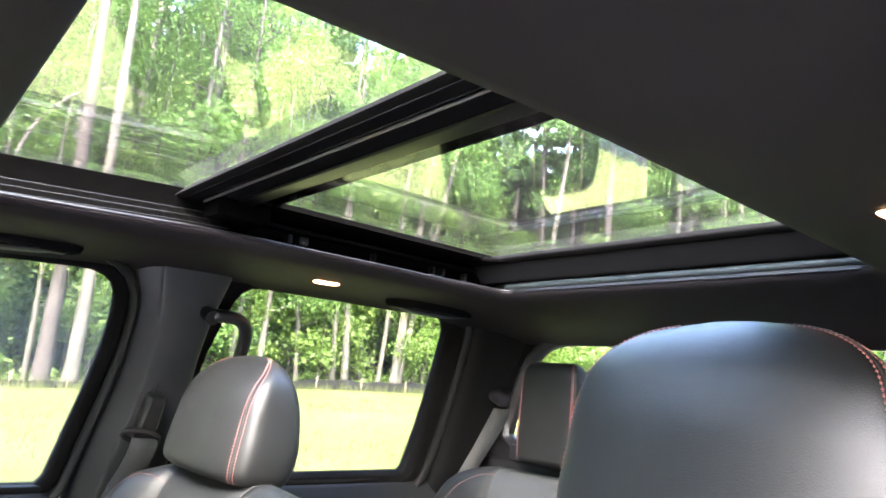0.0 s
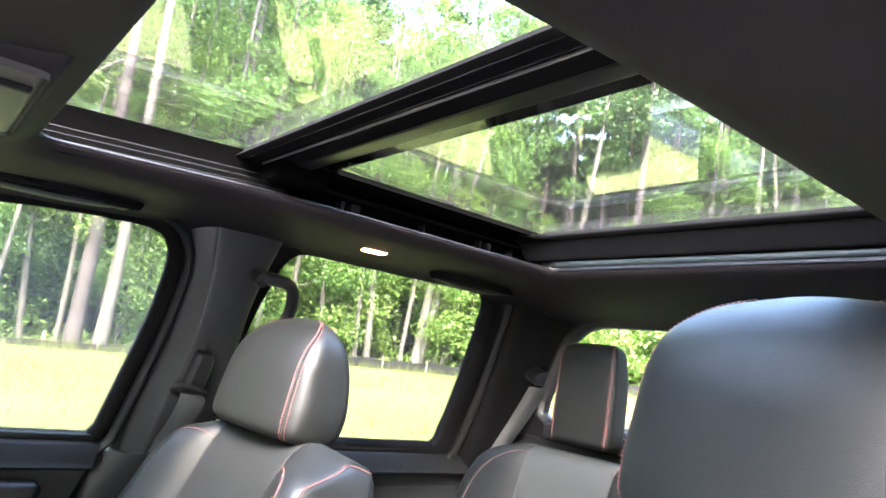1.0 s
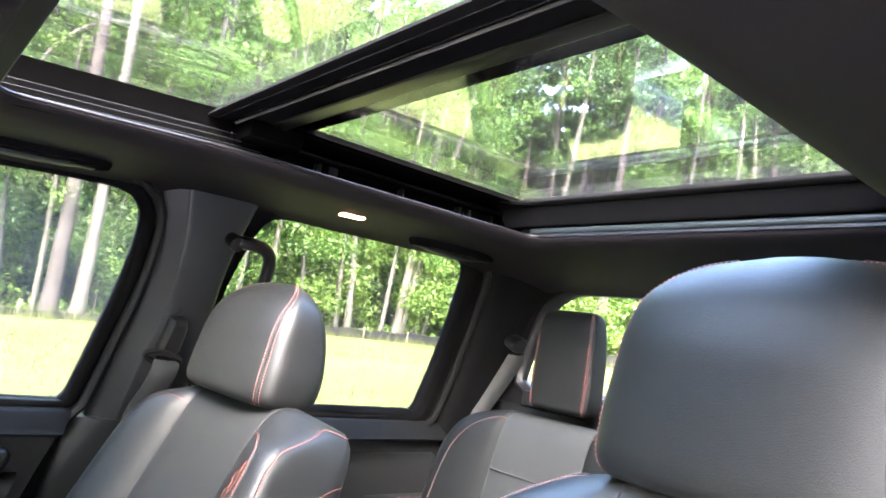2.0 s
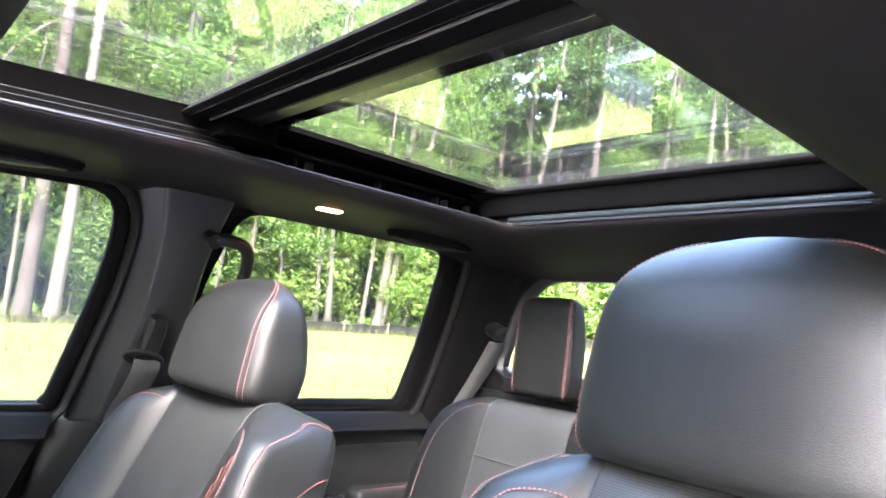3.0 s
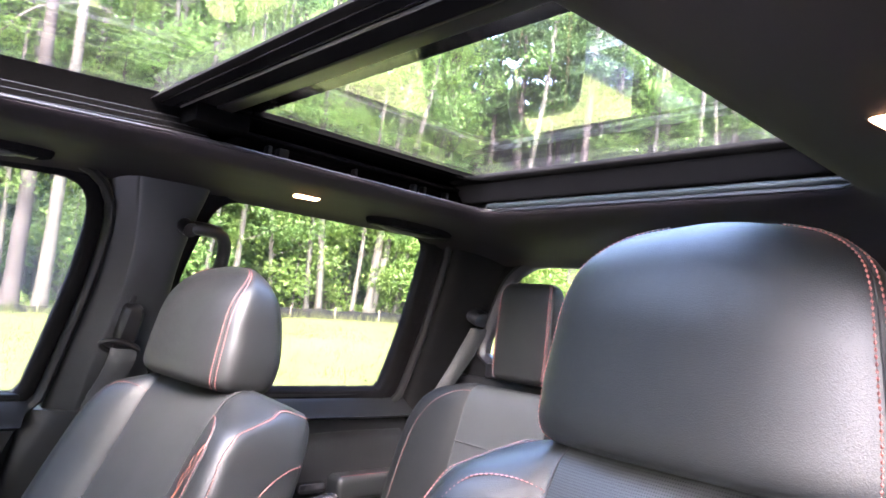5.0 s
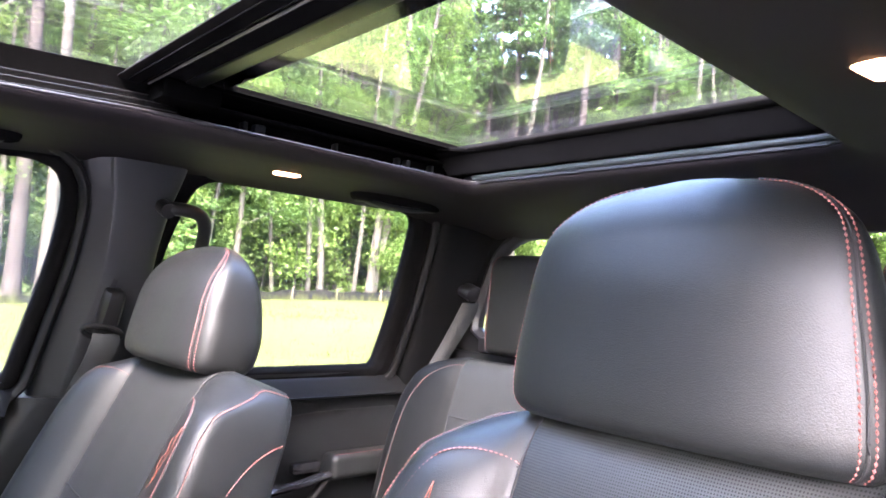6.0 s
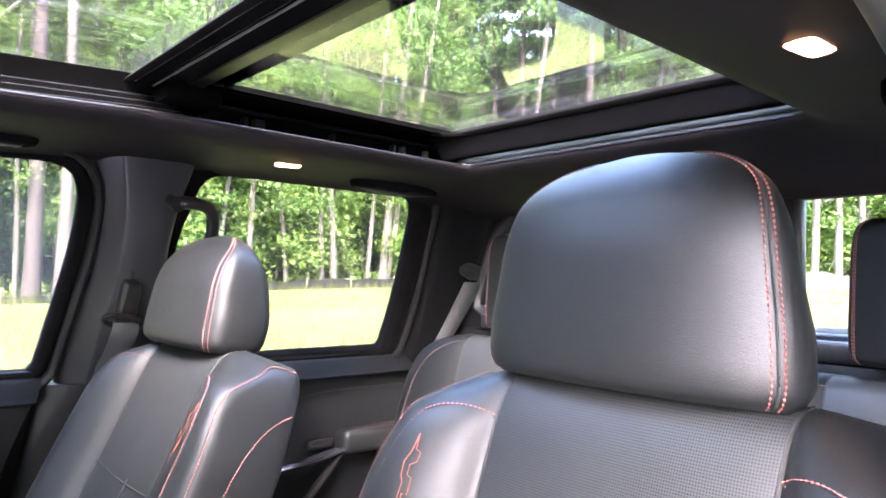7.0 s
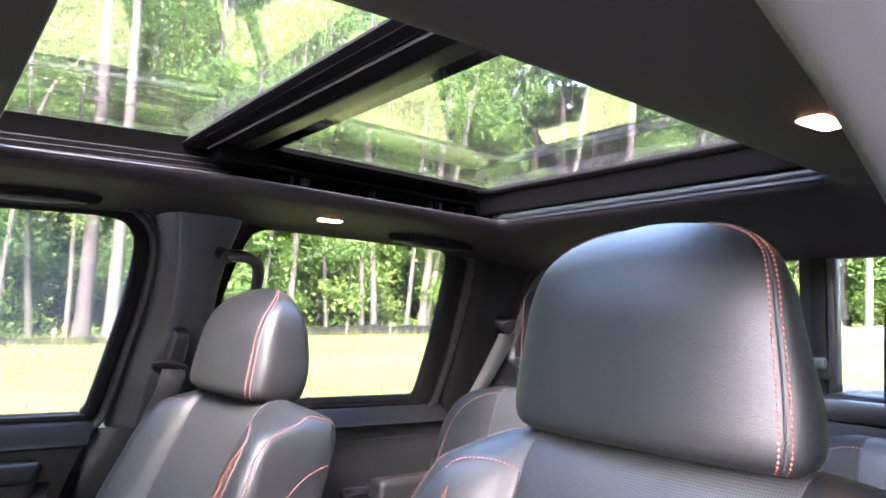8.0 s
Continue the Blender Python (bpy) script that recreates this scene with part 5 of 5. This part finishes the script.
def plant(key, az, r, lean=0.0, scale=1.0, which=None):
    """Sets one tree; lean: degrees towards larger bearing's right-hand side."""
    i = rng.randrange(len(KINDS[key])) if which is None else which
    x, y = bearing(az, r)
    a = radians(az)
    across = Vector((math.cos(a), math.sin(a), 0))
    up = (Vector((0, 0, 1)) * math.cos(radians(lean)) + across * math.sin(radians(lean))).normalized()
    q = Vector((0, 0, 1)).rotation_difference(up) @ Euler((0, 0, rng.uniform(0, 6.28))).to_quaternion()
    m = Matrix.LocRotScale((x, y, ground_z(x, y)), q, Vector((scale,) * 3))
    if (key, i) not in used:
        used.add((key, i))
        ob = KINDS[key][i]
        ob.matrix_basis = m
    else:
        ob = copy_thing(KINDS[key][i], Matrix.LocRotScale((x, y, ground_z(x, y)), q, None))
        ob.matrix_basis = m
    tagged(ob, WORDS[key], "tree", "trees of the wood")


# the trunks of the wood's edge, by bearing, depth behind the edge and lean
for key, az, back, lean, which, scale in (
    ("clear", 79.6, -0.6, -0.5, 0, 1.05), ("clear", 77.7, -0.9, -0.3, 1, 1.05), ("pale", 82.9, 0.8, -5, 0, 0.9), ("pale", 80.6, 0.2, 2, 2, 1.0), ("pale", 74.1, 1.5, 0, 2, 1.0),
    ("grey", 79.1, 3.0, -2, 2, 1.0), ("pale", 64.5, 0.8, -0.5, 0, 1.0), ("pale", 66.8, 1.0, 1, 2, 1.1), ("pale", 61.4, 1.0, -2, 2, 1.0), ("pale", 58.5, 0.4, -0.6, 0, 0.95),
    ("pale", 57.5, 0.2, -1.8, 1, 0.95), ("pale", 54.8, 0.6, 3.5, 2, 1.1), ("pale", 53.5, 0.3, 2.5, 1, 1.25), ("pale", 53.2, 0.4, 8.0, 1, 1.0), ("pale", 51.3, 0.9, 6.0, 2, 1.15),
    ("pale", 49.4, 1.2, 4.0, 0, 1.0), ("grey", 47.1, 1.4, -1.5, 1, 1.0), ("pale", 52.4, 1.5, 12.0, 2, 1.0), ("pale", 42.6, 0.8, 5.0, 1, 1.05), ("pine", 41.8, 2.5, -1.2, 1, 1.0),
    ("pine", 44.6, 3.5, 1.0, 1, 1.0), ("pine", 36.9, 0.8, 1.8, 0, 1.0), ("pine", 39.2, 4.0, -1.0, 1, 1.05), ("pine", 34.0, 4.5, 0.5, 1, 1.0), ("pale", 27.7, 0.5, 1.8, 1, 1.0),
    ("pale", 26.0, 1.2, -0.6, 0, 1.0), ("pale", 23.2, 0.9, 1.2, 0, 1.0), ("pale", 19.8, 0.5, -0.4, 0, 1.15), ("pale", 18.2, 0.5, 0.8, 0, 1.15), ("pale", 16.8, 0.6, 1.2, 0, 1.0),
    ("grey", 71.0, 1.5, 0.5, 1, 1.0), ("grey", 86.5, 1.0, 1.0, 1, 1.0), ("pale", 88.5, 0.6, -1.0, 0, 1.0), ("grey", 31.0, 2.0, 0, 2, 1.0), ("pale", 13.5, 0.8, 0.5, 1, 1.0)):
    plant(key, az, edge_r(az) + back, lean, scale, which)
# the wood behind
for k in range(110):
    az = rng.uniform(4, 100)
    back = 2.0 + 14.0 * rng.random() ** 0.8
    plant(rng.choice(["grey", "grey", "pale", "pine"] if 28 < az < 48 else ["grey", "grey", "pale", "pale", "pine"]), az, edge_r(az) + back, rng.gauss(0, 1.5), rng.uniform(1.0, 1.3))
for k in range(70):
    az = rng.uniform(6, 98)
    plant("sapling", az, edge_r(az) + rng.uniform(0.3, 6.0), rng.gauss(0, 4), rng.uniform(0.7, 1.25))
# unseen trees past both ends of the view, added for the lighting
for k in range(26):
    az = rng.choice([rng.uniform(104, 150), rng.uniform(-12, 2)])
    plant(rng.choice(["grey", "pale", "pine"]), az, edge_r(az) + rng.uniform(0, 9), 0, rng.uniform(0.85, 1.1))

# pale gravel lot assumed on the driver's side, unseen, bouncing light into the cab
bm = bmesh.new()
xs_lot = [1.02 + 0.75 * k for k in range(11)]
ys_lot = [-24 + 1.0 * k for k in range(39)]
wob = lambda y: 0.25 * noise.noise(Vector((0, y * 0.4, 7)))
rows = [[(x + (wob(y) if i == 0 else 0), y, ground_z(x, y) + 0.055 + 0.012 * noise.noise(Vector((x, y, 2)))) for i, x in enumerate(xs_lot)] for y in ys_lot]
lot = part("pavement", sheet(bm, rows, (0, 0, -0.14)), PAVE, None, "grey gravel lot beside the truck")
tagged(lot, category="gravel lot", kind="structure")

# bare bent sapling that arches in front of the wood
bx, by = bearing(85.0, 22.6)
arch = thing("bare_sapling", "bare pale sapling bent over in an arch", "tree", (bx, by, ground_z(bx, by)))
pts = [(bearing(az, 22.6)[0], bearing(az, 22.6)[1], z) for az, z in ((85.2, ground_z(bx, by) - 0.2), (84.9, 3.0), (84.3, 6.0), (83.3, 7.8), (82.0, 8.75), (80.6, 9.35), (79.2, 9.65), (77.2, 9.85), (75.8, 9.75))]
part("trunk", tube(bmesh.new(), curve(pts, 6), [0.075 * (1 - 0.75 * k / 48) for k in range(49)], 8), BARK_PALE, arch)

# deep woods behind everything, thickest over the bearings the camera sees
nrng = np.random.default_rng(8)
n = 74000
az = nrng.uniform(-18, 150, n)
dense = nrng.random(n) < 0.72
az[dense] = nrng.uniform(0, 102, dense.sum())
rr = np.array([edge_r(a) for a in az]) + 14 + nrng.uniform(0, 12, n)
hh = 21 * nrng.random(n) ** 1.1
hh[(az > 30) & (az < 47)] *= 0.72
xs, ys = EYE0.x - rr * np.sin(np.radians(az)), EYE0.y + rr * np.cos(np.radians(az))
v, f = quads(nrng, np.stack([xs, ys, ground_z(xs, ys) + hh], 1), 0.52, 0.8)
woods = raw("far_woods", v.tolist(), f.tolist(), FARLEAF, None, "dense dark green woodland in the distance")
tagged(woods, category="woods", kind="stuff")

# unseen leaf screen round the front of the truck, added to block sky light
n = 15000
az = nrng.uniform(102, 196, n)
rr = np.array([edge_r(a) for a in az]) + 1.0 + nrng.uniform(0, 9, n)
hh = 20 * nrng.random(n) ** 0.9
xs, ys = EYE0.x - rr * np.sin(np.radians(az)), EYE0.y + rr * np.cos(np.radians(az))
v, f = quads(nrng, np.stack([xs, ys, ground_z(xs, ys) + hh], 1), 0.55, 0.8)
woods = raw("far_woods", v.tolist(), f.tolist(), FARLEAF, None, "unseen dark green leaf screen added round the front")
tagged(woods, category="woods", kind="stuff")

# unseen leaf screen across the lot, added to dim the driver's side
n = 16000
az = nrng.uniform(-128, -16, n)
rr = 9.5 + nrng.uniform(0, 7, n)
hh = 18 * nrng.random(n) ** 0.85
xs, ys = EYE0.x - rr * np.sin(np.radians(az)), EYE0.y + rr * np.cos(np.radians(az))
v, f = quads(nrng, np.stack([xs, ys, ground_z(xs, ys) + hh], 1), 0.46, 0.8)
woods = raw("far_woods", v.tolist(), f.tolist(), FARLEAF, None, "unseen dark green leaf screen added across the gravel lot")
tagged(woods, category="woods", kind="stuff")

# undergrowth along the edge
n = 9000
az = nrng.uniform(2, 102, n)
rr = np.array([edge_r(a) for a in az]) + 0.2 + 7 * nrng.random(n) ** 1.4
hh = 1.3 * nrng.random(n) ** 1.6 * (0.6 + 0.5 * np.sin(az * 1.7) * np.sin(az * 0.63))
xs, ys = EYE0.x - rr * np.sin(np.radians(az)), EYE0.y + rr * np.cos(np.radians(az))
v, f = quads(nrng, np.stack([xs, ys, ground_z(xs, ys) + hh], 1), 0.10, 0.6)
under = raw("undergrowth", v.tolist(), f.tolist(), LEAF_YOUNG, None, "low leafy undergrowth at the wood's edge")
tagged(under, category="undergrowth", kind="stuff")

# silt fence: slack black fabric on stakes
fence = thing("silt_fence", "low slack black silt fence on wooden stakes", "fence", (*bearing(57, edge_r(57) - 1.2), 0.9))
def fence_length(a0, a1, n, tall):
    rows = []
    for k in range(n + 1):
        a = a0 + (a1 - a0) * k / n
        r = edge_r(a) - 1.2
        x, y = bearing(a, r)
        h = spline(tall, a)
        sag = h * (0.18 * abs(math.sin(a * 1.15)) + 0.13 * noise.noise(Vector((a * 0.3, 0, 3))))
        g = ground_z(x, y)
        bulge = 0.13 * h * noise.noise(Vector((a * 0.53, 1, 0)))
        rows.append([(x, y, g - 0.05), (x + bulge, y - bulge, g + 0.42 * h), (x, y, g + h - sag)])
    return sheet(bmesh.new(), rows, (0.012, -0.010, 0))


part("fabric", fence_length(28.0, 102.0, 200, [(28, 0.42), (60, 0.38), (70, 0.22), (102, 0.18)]), FABRIC, fence)
part("fabric", fence_length(5.0, 28.0, 64, [(5, 0.75), (22, 0.70), (28, 0.45)]), GREY_BAND, fence, "taller grey fabric standing in for a grey band")
for k in range(27):
    a = 5.4 + 3.62 * k
    x, y = bearing(a, edge_r(a) - 1.24)
    part("stake", box(bmesh.new(), (x - 0.02, y - 0.02, ground_z(x, y) - 0.1), (x + 0.02, y + 0.02, ground_z(x, y) + 0.40 + 0.06 * rng.random()), 0.004), STAKE, fence)

# meadow grass
n = 42000
az = nrng.uniform(0, 106, n)
rr = 5 + (np.array([edge_r(a) for a in az]) - 5.2) * np.sqrt(nrng.random(n))
tall = np.where(nrng.random(n) < 0.10, 0.13, 0.07) * nrng.uniform(0.6, 1.3, n)
near = rr > np.array([edge_r(a) for a in az]) - 2.2
tall = np.where(near, tall * 4.0, tall)
xs, ys = EYE0.x - rr * np.sin(np.radians(az)), EYE0.y + rr * np.cos(np.radians(az))
base = np.stack([xs, ys, ground_z(xs, ys) - 0.03], 1)
wd = 0.012
an = nrng.uniform(0, 6.28, n)
side = np.stack([np.cos(an), np.sin(an), 0 * an], 1) * wd
tip = base + np.stack([nrng.normal(size=n) * 0.3 * tall, nrng.normal(size=n) * 0.3 * tall, tall], 1)
v = np.stack([base - side, base + side, tip], 1).reshape(-1, 3)
grass = raw("grass", v.tolist(), np.arange(3 * n).reshape(-1, 3).tolist(), BLADE, None, "tall yellow-green meadow grass")
tagged(grass, category="grass", kind="stuff")
